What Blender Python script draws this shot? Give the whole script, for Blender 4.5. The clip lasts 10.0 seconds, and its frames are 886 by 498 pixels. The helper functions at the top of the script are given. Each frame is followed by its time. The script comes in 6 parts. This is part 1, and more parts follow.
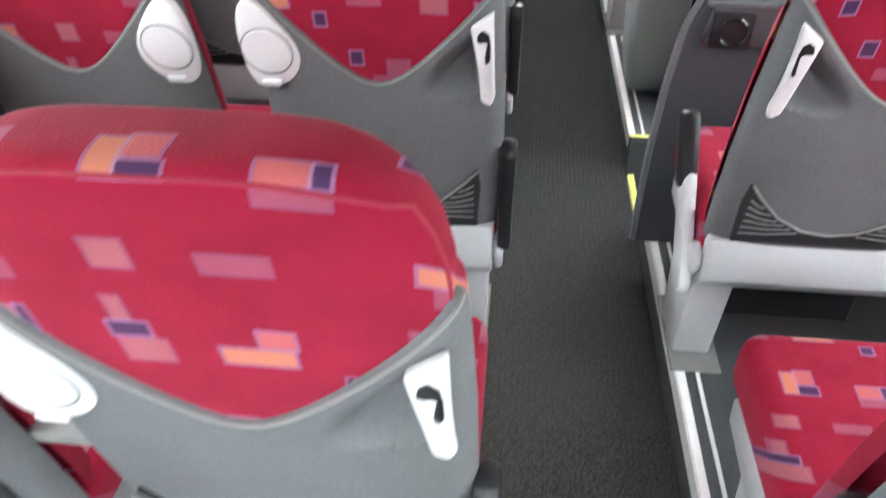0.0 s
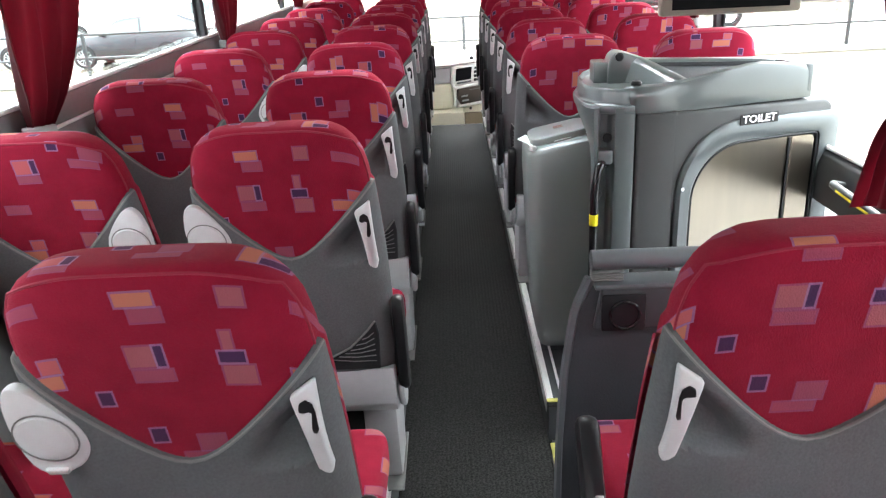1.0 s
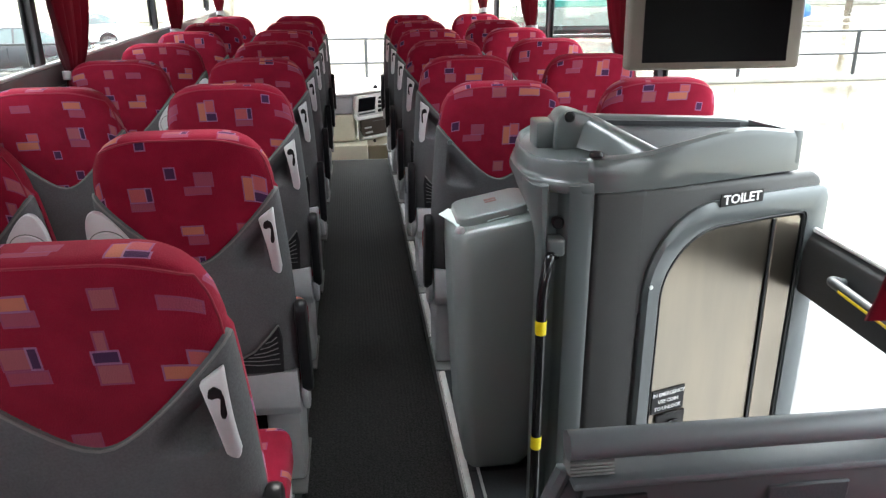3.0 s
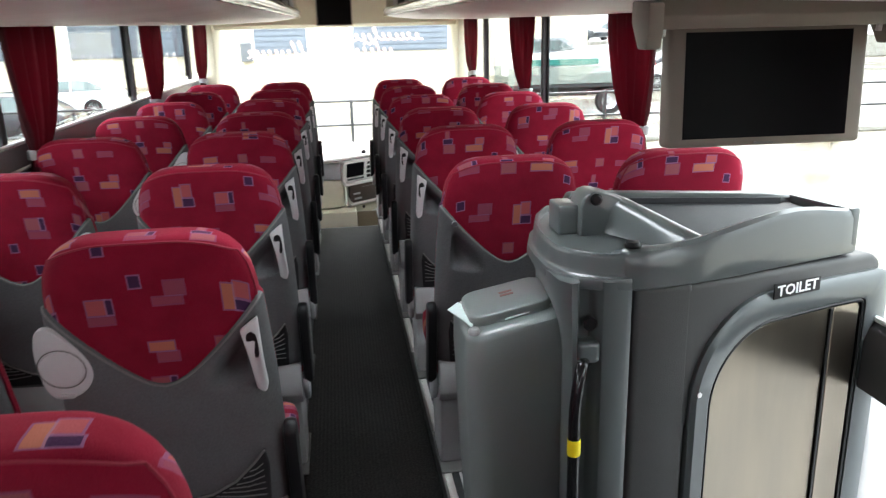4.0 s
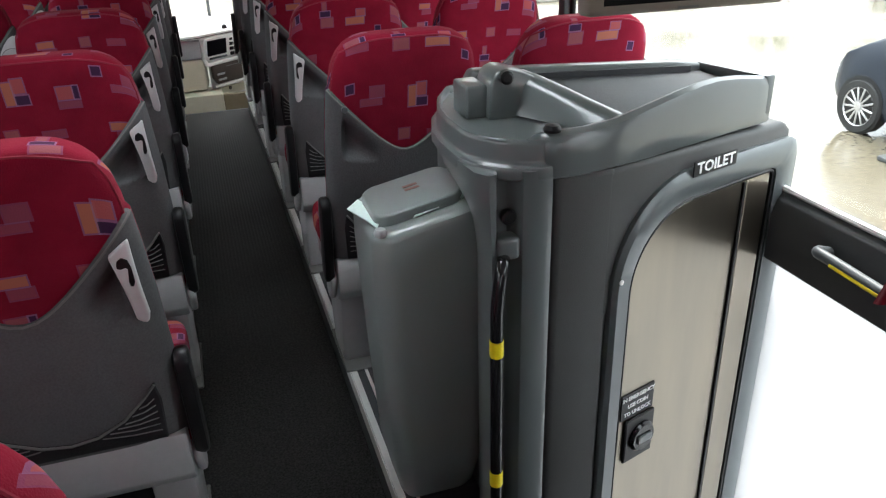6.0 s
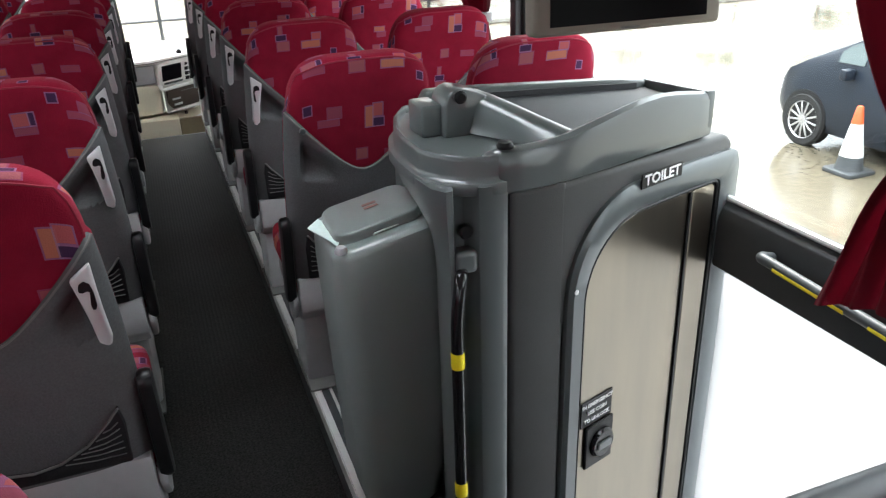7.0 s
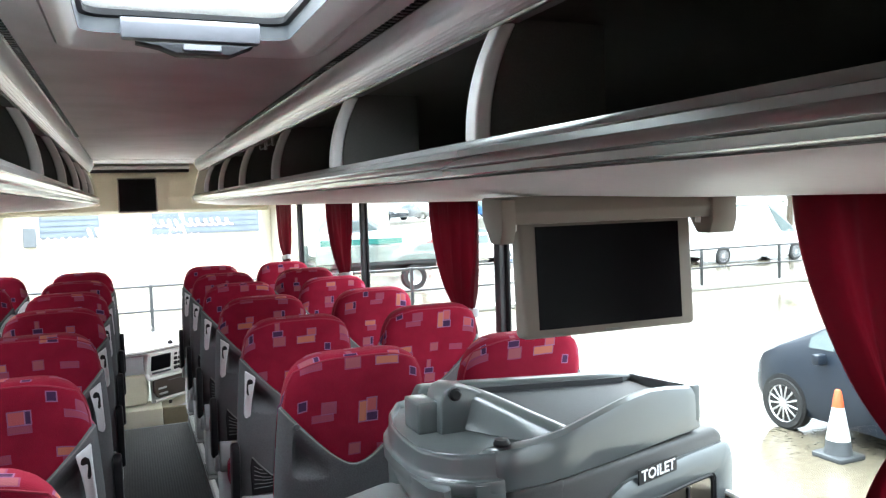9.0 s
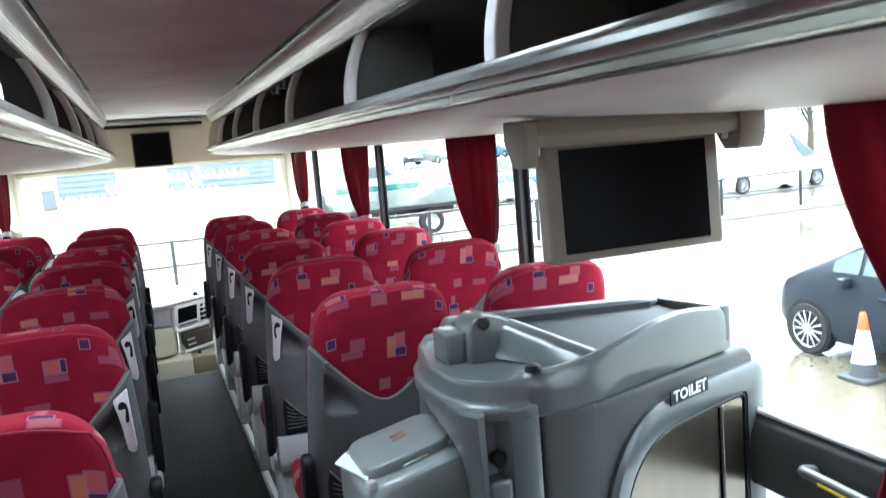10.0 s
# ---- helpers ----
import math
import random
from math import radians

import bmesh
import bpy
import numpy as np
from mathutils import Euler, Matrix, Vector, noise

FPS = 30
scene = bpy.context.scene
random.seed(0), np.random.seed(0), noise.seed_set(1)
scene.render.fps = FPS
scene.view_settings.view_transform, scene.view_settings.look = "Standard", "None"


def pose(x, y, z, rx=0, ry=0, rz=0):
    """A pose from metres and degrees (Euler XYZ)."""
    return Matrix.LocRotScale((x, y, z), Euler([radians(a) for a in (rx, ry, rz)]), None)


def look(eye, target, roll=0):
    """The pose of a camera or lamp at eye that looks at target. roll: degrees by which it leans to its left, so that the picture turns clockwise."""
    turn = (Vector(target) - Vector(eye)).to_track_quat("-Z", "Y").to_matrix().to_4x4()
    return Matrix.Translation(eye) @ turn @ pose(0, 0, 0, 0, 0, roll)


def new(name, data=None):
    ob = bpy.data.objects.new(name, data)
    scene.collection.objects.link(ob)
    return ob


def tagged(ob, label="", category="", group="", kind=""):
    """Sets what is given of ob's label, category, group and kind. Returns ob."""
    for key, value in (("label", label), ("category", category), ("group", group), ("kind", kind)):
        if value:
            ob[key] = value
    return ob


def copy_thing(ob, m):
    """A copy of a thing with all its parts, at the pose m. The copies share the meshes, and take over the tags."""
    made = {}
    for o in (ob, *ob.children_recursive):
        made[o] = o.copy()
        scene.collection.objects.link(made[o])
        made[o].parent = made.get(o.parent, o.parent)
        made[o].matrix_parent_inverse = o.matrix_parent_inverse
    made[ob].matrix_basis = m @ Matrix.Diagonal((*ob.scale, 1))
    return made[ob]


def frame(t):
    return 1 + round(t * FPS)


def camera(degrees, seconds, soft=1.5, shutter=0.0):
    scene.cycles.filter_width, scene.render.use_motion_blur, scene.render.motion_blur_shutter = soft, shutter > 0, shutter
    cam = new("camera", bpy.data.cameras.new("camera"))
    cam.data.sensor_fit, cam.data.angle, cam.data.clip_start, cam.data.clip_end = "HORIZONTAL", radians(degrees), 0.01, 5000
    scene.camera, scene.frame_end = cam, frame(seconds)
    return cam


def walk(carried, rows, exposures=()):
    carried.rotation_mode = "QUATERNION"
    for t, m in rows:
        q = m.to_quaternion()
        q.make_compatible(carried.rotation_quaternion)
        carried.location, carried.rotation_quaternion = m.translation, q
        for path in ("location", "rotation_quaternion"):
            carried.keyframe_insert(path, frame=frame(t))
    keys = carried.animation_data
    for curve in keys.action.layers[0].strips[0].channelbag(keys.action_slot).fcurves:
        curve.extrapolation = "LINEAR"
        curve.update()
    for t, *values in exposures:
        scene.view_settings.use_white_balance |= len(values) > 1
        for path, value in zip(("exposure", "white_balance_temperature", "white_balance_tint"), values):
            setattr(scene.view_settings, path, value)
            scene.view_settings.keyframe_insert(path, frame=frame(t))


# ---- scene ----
cam = camera(60.4, 10.0, 1.2, 0.25)
PATH = [
    (0, (-0.204, 0.345, 1.351), (-0.365, 1.931, 0.143), 0.0),
    (0.5, (-0.115, 0.495, 1.396), (-0.177, 2.277, 0.489), -1.3),
    (1, (-0.051, 0.656, 1.436), (-0.093, 2.517, 0.704), -2.9),
    (1.5, (-0.071, 0.805, 1.439), (-0.026, 2.663, 0.702), -0.9),
    (2, (-0.109, 1.025, 1.444), (0.213, 2.861, 0.719), 0.9),
    (2.2, (-0.104, 1.083, 1.463), (0.22, 2.92, 0.742), 0.6),
    (3.5, (-0.029, 1.416, 1.431), (0.139, 3.307, 0.802), -0.7),
    (4, (-0.067, 1.569, 1.456), (0.188, 3.474, 0.903), -1.4),
    (4.5, (-0.096, 1.746, 1.461), (0.423, 3.587, 0.875), 0.3),
    (5, (-0.076, 1.746, 1.443), (0.402, 3.554, 0.734), -0.0),
    (5.5, (-0.082, 1.763, 1.441), (0.414, 3.489, 0.561), -0.7),
    (7, (-0.093, 1.717, 1.45), (0.541, 3.425, 0.625), -2.0),
    (7.2, (-0.101, 1.711, 1.453), (0.594, 3.425, 0.602), -1.3),
    (7.5, (-0.114, 1.703, 1.459), (0.676, 3.424, 0.815), -0.2),
    (8, (-0.108, 1.685, 1.469), (0.772, 3.436, 1.068), -0.6),
    (8.5, (-0.123, 1.676, 1.478), (0.712, 3.481, 1.266), -1.4),
    (9, (-0.133, 1.69, 1.488), (0.63, 3.535, 1.374), -1.9),
    (9.5, (-0.148, 1.68, 1.494), (0.573, 3.544, 1.394), -2.1),
    (10, (-0.14, 1.71, 1.459), (0.568, 3.563, 1.201), -4.7),
]
walk(cam, [(t, look(eye, target, roll)) for t, eye, target, roll in PATH], [(0.0, 4.22, 6500, 10), (0.5, 4.13, 6500, 10), (1.0, 3.42, 6500, 10), (1.5, 3.40, 6500, 10), (2.0, 3.07, 6500, 10), (3.5, 2.67, 6500, 10), (4.5, 2.30, 6500, 10), (5.5, 2.25, 6500, 10), (7.0, 2.35, 6500, 10), (7.5, 2.43, 6500, 10), (8.0, 2.38, 6500, 10), (8.5, 2.30, 6350, 9), (9.0, 2.77, 6120, 7), (10.0, 2.82, 5850, 5)])


# ---- light ----
world = bpy.data.worlds.new("overcast")
scene.world = world
world.use_nodes = True
wn, wl = world.node_tree.nodes, world.node_tree.links
wn.clear()
sky = wn.new("ShaderNodeTexSky")
sky.sky_type, sky.sun_disc = "NISHITA", False
sky.sun_elevation, sky.sun_rotation = radians(51), radians(24)
sky.air_density, sky.dust_density = 1.0, 4.0
haze = wn.new("ShaderNodeMix")
haze.data_type = "RGBA"
haze.inputs[0].default_value = 0.9
haze.inputs[7].default_value = (8.6, 8.9, 9.3, 1)
back = wn.new("ShaderNodeBackground")
back.inputs["Strength"].default_value = 0.15
out = wn.new("ShaderNodeOutputWorld")
wl.new(sky.outputs[0], haze.inputs[6])
# overcast: several times as bright overhead as along the horizon
up_dir = wn.new("ShaderNodeTexCoord")
up_part = wn.new("ShaderNodeSeparateXYZ")
lift = wn.new("ShaderNodeMapRange")
lift.inputs["From Min"].default_value, lift.inputs["From Max"].default_value = 0.0, 1.0
lift.inputs["To Min"].default_value, lift.inputs["To Max"].default_value = 0.42, 2.9
shade = wn.new("ShaderNodeVectorMath")
shade.operation = "SCALE"
wl.new(up_dir.outputs["Generated"], up_part.inputs[0])
wl.new(up_part.outputs["Z"], lift.inputs["Value"])
wl.new(haze.outputs[2], shade.inputs[0])
wl.new(lift.outputs["Result"], shade.inputs["Scale"])
wl.new(shade.outputs[0], back.inputs["Color"])
wl.new(back.outputs[0], out.inputs["Surface"])
sun_data = bpy.data.lights.new("sun", "SUN")
sun_data.energy, sun_data.angle, sun_data.color = 1.0, radians(25), (1.0, 0.97, 0.93)
sun = new("sun", sun_data)
sun.matrix_world = look((0, 0, 30), (-10, -22, 0))


# ---- materials ----
def material(name):
    m = bpy.data.materials.new(name)
    m.use_nodes = True
    n, l = m.node_tree.nodes, m.node_tree.links
    return m, n, l, n["Principled BSDF"]


def plain(name, colour, rough=0.5, metal=0.0, grain=0.0, scale=60.0, bump=0.0, spread=0.0, stain=0.0, coat=0.0):
    """A surface with fine grain, broad stains and relief."""
    m, n, l, b = material(name)
    b.inputs["Metallic"].default_value = metal
    b.inputs["Roughness"].default_value = rough
    b.inputs["Coat Weight"].default_value = coat
    tc = n.new("ShaderNodeTexCoord")
    fine = n.new("ShaderNodeTexNoise")
    fine.inputs["Scale"].default_value, fine.inputs["Detail"].default_value = scale, 4
    broad = n.new("ShaderNodeTexNoise")
    broad.inputs["Scale"].default_value, broad.inputs["Detail"].default_value = 3.5, 5
    l.new(tc.outputs["Object"], fine.inputs["Vector"])
    l.new(tc.outputs["Object"], broad.inputs["Vector"])
    mix1 = n.new("ShaderNodeMix")
    mix1.data_type = "RGBA"
    mix1.inputs[6].default_value = (*[c * (1 - grain) for c in colour], 1)
    mix1.inputs[7].default_value = (*[min(1, c * (1 + grain)) for c in colour], 1)
    l.new(fine.outputs["Fac"], mix1.inputs[0])
    mix2 = n.new("ShaderNodeMix")
    mix2.data_type, mix2.blend_type = "RGBA", "MULTIPLY"
    mix2.inputs[7].default_value = (1 - stain, 1 - stain * 1.05, 1 - stain * 1.15, 1)
    ramp = n.new("ShaderNodeMapRange")
    ramp.inputs["From Min"].default_value, ramp.inputs["From Max"].default_value = 0.42, 0.68
    l.new(broad.outputs["Fac"], ramp.inputs["Value"])
    l.new(ramp.outputs["Result"], mix2.inputs[0])
    l.new(mix1.outputs[2], mix2.inputs[6])
    l.new(mix2.outputs[2], b.inputs["Base Color"])
    if spread:
        r = n.new("ShaderNodeMapRange")
        r.inputs["To Min"].default_value, r.inputs["To Max"].default_value = max(0.02, rough - spread), min(1, rough + spread)
        l.new(broad.outputs["Fac"], r.inputs["Value"])
        l.new(r.outputs["Result"], b.inputs["Roughness"])
    if bump:
        bp = n.new("ShaderNodeBump")
        bp.inputs["Strength"].default_value, bp.inputs["Distance"].default_value = bump, 0.004
        l.new(fine.outputs["Fac"], bp.inputs["Height"])
        l.new(bp.outputs["Normal"], b.inputs["Normal"])
    return m


# the printed motif, on a repeat of 0.40 x 0.34: middle, half size, colour
MOTIF_A = [(0.045, 0.295, 0.020, 0.015, "pale"), (0.071, 0.295, 0.006, 0.015, "navy"), (0.055, 0.266, 0.028, 0.008, "coral"),
           (0.170, 0.314, 0.007, 0.014, "pale"), (0.172, 0.290, 0.018, 0.008, "navy"), (0.178, 0.263, 0.022, 0.014, "pale"),
           (0.284, 0.262, 0.034, 0.010, "gold"), (0.306, 0.286, 0.016, 0.010, "orange"), (0.372, 0.232, 0.010, 0.010, "navy")]
MOTIF_B = [(0.030, 0.168, 0.011, 0.011, "navy"), (0.108, 0.152, 0.020, 0.013, "pink"), (0.090, 0.128, 0.030, 0.007, "coral"),
           (0.214, 0.132, 0.012, 0.026, "gold"), (0.240, 0.148, 0.014, 0.016, "orange"), (0.242, 0.116, 0.016, 0.010, "navy"),
           (0.345, 0.122, 0.020, 0.014, "orange"), (0.371, 0.122, 0.006, 0.014, "navy"), (0.350, 0.096, 0.026, 0.007, "pink"),
           (0.060, 0.036, 0.026, 0.009, "gold"), (0.070, 0.014, 0.022, 0.009, "coral"), (0.190, 0.036, 0.016, 0.013, "pale"),
           (0.292, 0.030, 0.028, 0.008, "coral")]
PRINT = {"gold": (0.54, 0.185, 0.045), "orange": (0.50, 0.095, 0.035), "coral": (0.36, 0.065, 0.050), "pink": (0.30, 0.075, 0.06), "pale": (0.40, 0.150, 0.095), "navy": (0.010, 0.006, 0.040)}
STRONG = {"gold": 0.62, "orange": 0.58, "coral": 0.28, "pink": 0.28, "pale": 0.38, "navy": 0.82}


def fabric(name):
    """Red velour printed with clusters of lavender-edged oblongs, another stretch of the cloth on each seat."""
    m, n, l, b = material(name)
    b.inputs["Roughness"].default_value = 0.9
    b.inputs["Specular IOR Level"].default_value = 0.12
    b.inputs["Sheen Weight"].default_value = 0.10
    b.inputs["Sheen Tint"].default_value = (1.0, 0.32, 0.38, 1)

    def node(kind, operation, *values):
        q = n.new(kind)
        q.operation = operation
        for i, value in enumerate(values):
            if isinstance(value, (int, float, tuple)):
                q.inputs[i].default_value = value
            else:
                l.new(value, q.inputs[i])
        return q.outputs[0]

    tc = n.new("ShaderNodeTexCoord")
    info = n.new("ShaderNodeObjectInfo")
    sep = n.new("ShaderNodeSeparateXYZ")
    l.new(tc.outputs["Object"], sep.inputs[0])
    sag = n.new("ShaderNodeTexNoise")
    sag.inputs["Scale"].default_value = 7
    l.new(tc.outputs["Object"], sag.inputs["Vector"])
    up = node("ShaderNodeMath", "ADD", sep.outputs["Z"], sep.outputs["Y"])
    u = node("ShaderNodeMath", "MULTIPLY_ADD", info.outputs["Random"], 37.0, sep.outputs["X"])
    v = node("ShaderNodeMath", "MULTIPLY_ADD", up, 1.2, node("ShaderNodeMath", "MULTIPLY", info.outputs["Random"], 101.3))
    v = node("ShaderNodeMath", "MULTIPLY_ADD", sag.outputs["Fac"], 0.006, v)
    comb = n.new("ShaderNodeCombineXYZ")
    l.new(u, comb.inputs[0])
    l.new(v, comb.inputs[1])
    cell = node("ShaderNodeVectorMath", "WRAP", node("ShaderNodeVectorMath", "MULTIPLY", comb.outputs[0], (1.12, 1.0, 1.0)), (0.40, 0.34, 1.0), (0.0, 0.0, -1.0))
    noise_t = n.new("ShaderNodeTexNoise")
    noise_t.inputs["Scale"].default_value, noise_t.inputs["Detail"].default_value = 14, 5
    l.new(tc.outputs["Object"], noise_t.inputs["Vector"])
    base = n.new("ShaderNodeMix")
    base.data_type = "RGBA"
    base.inputs[6].default_value = (0.160, 0.0045, 0.018, 1)
    base.inputs[7].default_value = (0.280, 0.0100, 0.035, 1)
    l.new(noise_t.outputs["Fac"], base.inputs[0])
    colour = base.outputs[2]
    for cx, cy, hw, hh, tint in MOTIF_A + MOTIF_B:
        off = node("ShaderNodeVectorMath", "SUBTRACT", node("ShaderNodeVectorMath", "ABSOLUTE", node("ShaderNodeVectorMath", "SUBTRACT", cell, (cx, cy, 0.0))), (hw, hh, 0.0))
        part_of = n.new("ShaderNodeSeparateXYZ")
        l.new(off, part_of.inputs[0])
        far = node("ShaderNodeMath", "MAXIMUM", part_of.outputs[0], part_of.outputs[1])
        for limit, strength, shade in ((0.0032, 0.60 if tint == "navy" else 0.52 if tint in ("gold", "orange") else 0.28, (0.27, 0.17, 0.33)), (0.0, STRONG[tint], PRINT[tint])):
            mix = n.new("ShaderNodeMix")
            mix.data_type = "RGBA"
            l.new(node("ShaderNodeMath", "MULTIPLY", node("ShaderNodeMath", "LESS_THAN", far, limit), strength), mix.inputs[0])
            l.new(colour, mix.inputs[6])
            mix.inputs[7].default_value = (*shade, 1)
            colour = mix.outputs[2]
    l.new(colour, b.inputs["Base Color"])
    weave = n.new("ShaderNodeTexNoise")
    weave.inputs["Scale"].default_value = 420
    l.new(tc.outputs["Object"], weave.inputs["Vector"])
    pile = n.new("ShaderNodeMath")
    l.new(weave.outputs["Fac"], pile.inputs[0])
    l.new(noise_t.outputs["Fac"], pile.inputs[1])
    bp = n.new("ShaderNodeBump")
    bp.inputs["Strength"].default_value, bp.inputs["Distance"].default_value = 0.4, 0.003
    l.new(pile.outputs[0], bp.inputs["Height"])
    l.new(bp.outputs["Normal"], b.inputs["Normal"])
    return m


def ribbed_floor(name):
    """Dark ribbed aisle covering, worn paler in patches."""
    m, n, l, b = material(name)
    b.inputs["Specular IOR Level"].default_value = 0.2
    b.inputs["Roughness"].default_value = 0.8
    tc = n.new("ShaderNodeTexCoord")
    wave = n.new("ShaderNodeTexWave")
    wave.bands_direction = "X"
    wave.inputs["Scale"].default_value, wave.inputs["Distortion"].default_value = 20, 0.6
    l.new(tc.outputs["Object"], wave.inputs["Vector"])
    speck = n.new("ShaderNodeTexNoise")
    speck.inputs["Scale"].default_value, speck.inputs["Detail"].default_value = 160, 6
    l.new(tc.outputs["Object"], speck.inputs["Vector"])
    worn = n.new("ShaderNodeTexNoise")
    worn.inputs["Scale"].default_value, worn.inputs["Detail"].default_value = 2.2, 6
    l.new(tc.outputs["Object"], worn.inputs["Vector"])
    a = n.new("ShaderNodeMix")
    a.data_type = "RGBA"
    a.inputs[6].default_value, a.inputs[7].default_value = (0.008, 0.0080, 0.0076, 1), (0.056, 0.0545, 0.051, 1)
    spread_out = n.new("ShaderNodeMapRange")
    spread_out.inputs["From Min"].default_value, spread_out.inputs["From Max"].default_value = 0.34, 0.68
    l.new(speck.outputs["Fac"], spread_out.inputs["Value"])
    l.new(spread_out.outputs["Result"], a.inputs[0])
    ribs = n.new("ShaderNodeMix")
    ribs.data_type, ribs.blend_type = "RGBA", "MULTIPLY"
    ribs.inputs[7].default_value = (0.90, 0.90, 0.90, 1)
    l.new(wave.outputs["Fac"], ribs.inputs[0])
    l.new(a.outputs[2], ribs.inputs[6])
    c = n.new("ShaderNodeMix")
    c.data_type, c.blend_type = "RGBA", "MULTIPLY"
    c.inputs[7].default_value = (0.55, 0.56, 0.58, 1)
    l.new(worn.outputs["Fac"], c.inputs[0])
    l.new(ribs.outputs[2], c.inputs[6])
    l.new(c.outputs[2], b.inputs["Base Color"])
    add = n.new("ShaderNodeMath")
    l.new(wave.outputs["Fac"], add.inputs[0])
    l.new(speck.outputs["Fac"], add.inputs[1])
    bp = n.new("ShaderNodeBump")
    bp.inputs["Strength"].default_value, bp.inputs["Distance"].default_value = 0.13, 0.003
    l.new(add.outputs[0], bp.inputs["Height"])
    l.new(bp.outputs["Normal"], b.inputs["Normal"])
    return m


def wet_ground(name):
    """Rain-wet tarmac: puddles, silt and rougher patches."""
    m, n, l, b = material(name)
    tc = n.new("ShaderNodeTexCoord")
    pud = n.new("ShaderNodeTexNoise")
    pud.inputs["Scale"].default_value, pud.inputs["Detail"].default_value = 0.28, 8
    grit = n.new("ShaderNodeTexNoise")
    grit.inputs["Scale"].default_value, grit.inputs["Detail"].default_value = 14, 8
    for t in (pud, grit):
        l.new(tc.outputs["Object"], t.inputs["Vector"])
    mix = n.new("ShaderNodeMix")
    mix.data_type = "RGBA"
    mix.inputs[6].default_value, mix.inputs[7].default_value = (0.045, 0.040, 0.032, 1), (0.23, 0.195, 0.135, 1)
    l.new(grit.outputs["Fac"], mix.inputs[0])
    l.new(mix.outputs[2], b.inputs["Base Color"])
    r = n.new("ShaderNodeMapRange")
    r.inputs["From Min"].default_value, r.inputs["From Max"].default_value = 0.4, 0.6
    r.inputs["To Min"].default_value, r.inputs["To Max"].default_value = 0.04, 0.32
    l.new(pud.outputs["Fac"], r.inputs["Value"])
    l.new(r.outputs["Result"], b.inputs["Roughness"])
    bp = n.new("ShaderNodeBump")
    bp.inputs["Strength"].default_value, bp.inputs["Distance"].default_value = 0.12, 0.01
    l.new(grit.outputs["Fac"], bp.inputs["Height"])
    l.new(bp.outputs["Normal"], b.inputs["Normal"])
    return m


def pane_glass(name, tint, gloss=0.02):
    """A thin pane: clear straight through, with a mirror sheen that grows towards grazing."""
    m = bpy.data.materials.new(name)
    m.use_nodes = True
    n, l = m.node_tree.nodes, m.node_tree.links
    n.clear()
    clear = n.new("ShaderNodeBsdfTransparent")
    clear.inputs["Color"].default_value = (*tint, 1)
    shine = n.new("ShaderNodeBsdfGlossy")
    shine.inputs["Roughness"].default_value = gloss
    face = n.new("ShaderNodeLayerWeight")
    face.inputs["Blend"].default_value = 0.5
    steep = n.new("ShaderNodeMath")
    steep.operation = "POWER"
    steep.inputs[1].default_value = 5.0
    l.new(face.outputs["Facing"], steep.inputs[0])
    fres = n.new("ShaderNodeMath")
    fres.operation = "MULTIPLY_ADD"
    fres.inputs[1].default_value, fres.inputs[2].default_value = 0.45, 0.02
    l.new(steep.outputs[0], fres.inputs[0])
    mix = n.new("ShaderNodeMixShader")
    o = n.new("ShaderNodeOutputMaterial")
    l.new(fres.outputs[0], mix.inputs[0])
    l.new(clear.outputs[0], mix.inputs[1])
    l.new(shine.outputs[0], mix.inputs[2])
    l.new(mix.outputs[0], o.inputs["Surface"])
    return m


def misted_glass(name):
    """A pane white with rain mist: it scatters the daylight through."""
    m = bpy.data.materials.new(name)
    m.use_nodes = True
    n, l = m.node_tree.nodes, m.node_tree.links
    n.clear()
    clear = n.new("ShaderNodeBsdfTransparent")
    clear.inputs["Color"].default_value = (0.95, 0.96, 0.96, 1)
    scatter = n.new("ShaderNodeBsdfTranslucent")
    tc = n.new("ShaderNodeTexCoord")
    t = n.new("ShaderNodeTexNoise")
    t.inputs["Scale"].default_value, t.inputs["Detail"].default_value = 6, 6
    l.new(tc.outputs["Object"], t.inputs["Vector"])
    r = n.new("ShaderNodeMapRange")
    r.inputs["To Min"].default_value, r.inputs["To Max"].default_value = 0.85, 0.97
    l.new(t.outputs["Fac"], r.inputs["Value"])
    scatter.inputs["Color"].default_value = (0.36, 0.37, 0.375, 1)
    mix = n.new("ShaderNodeMixShader")
    o = n.new("ShaderNodeOutputMaterial")
    l.new(r.outputs["Result"], mix.inputs[0])
    l.new(clear.outputs[0], mix.inputs[1])
    l.new(scatter.outputs[0], mix.inputs[2])
    l.new(mix.outputs[0], o.inputs["Surface"])
    return m


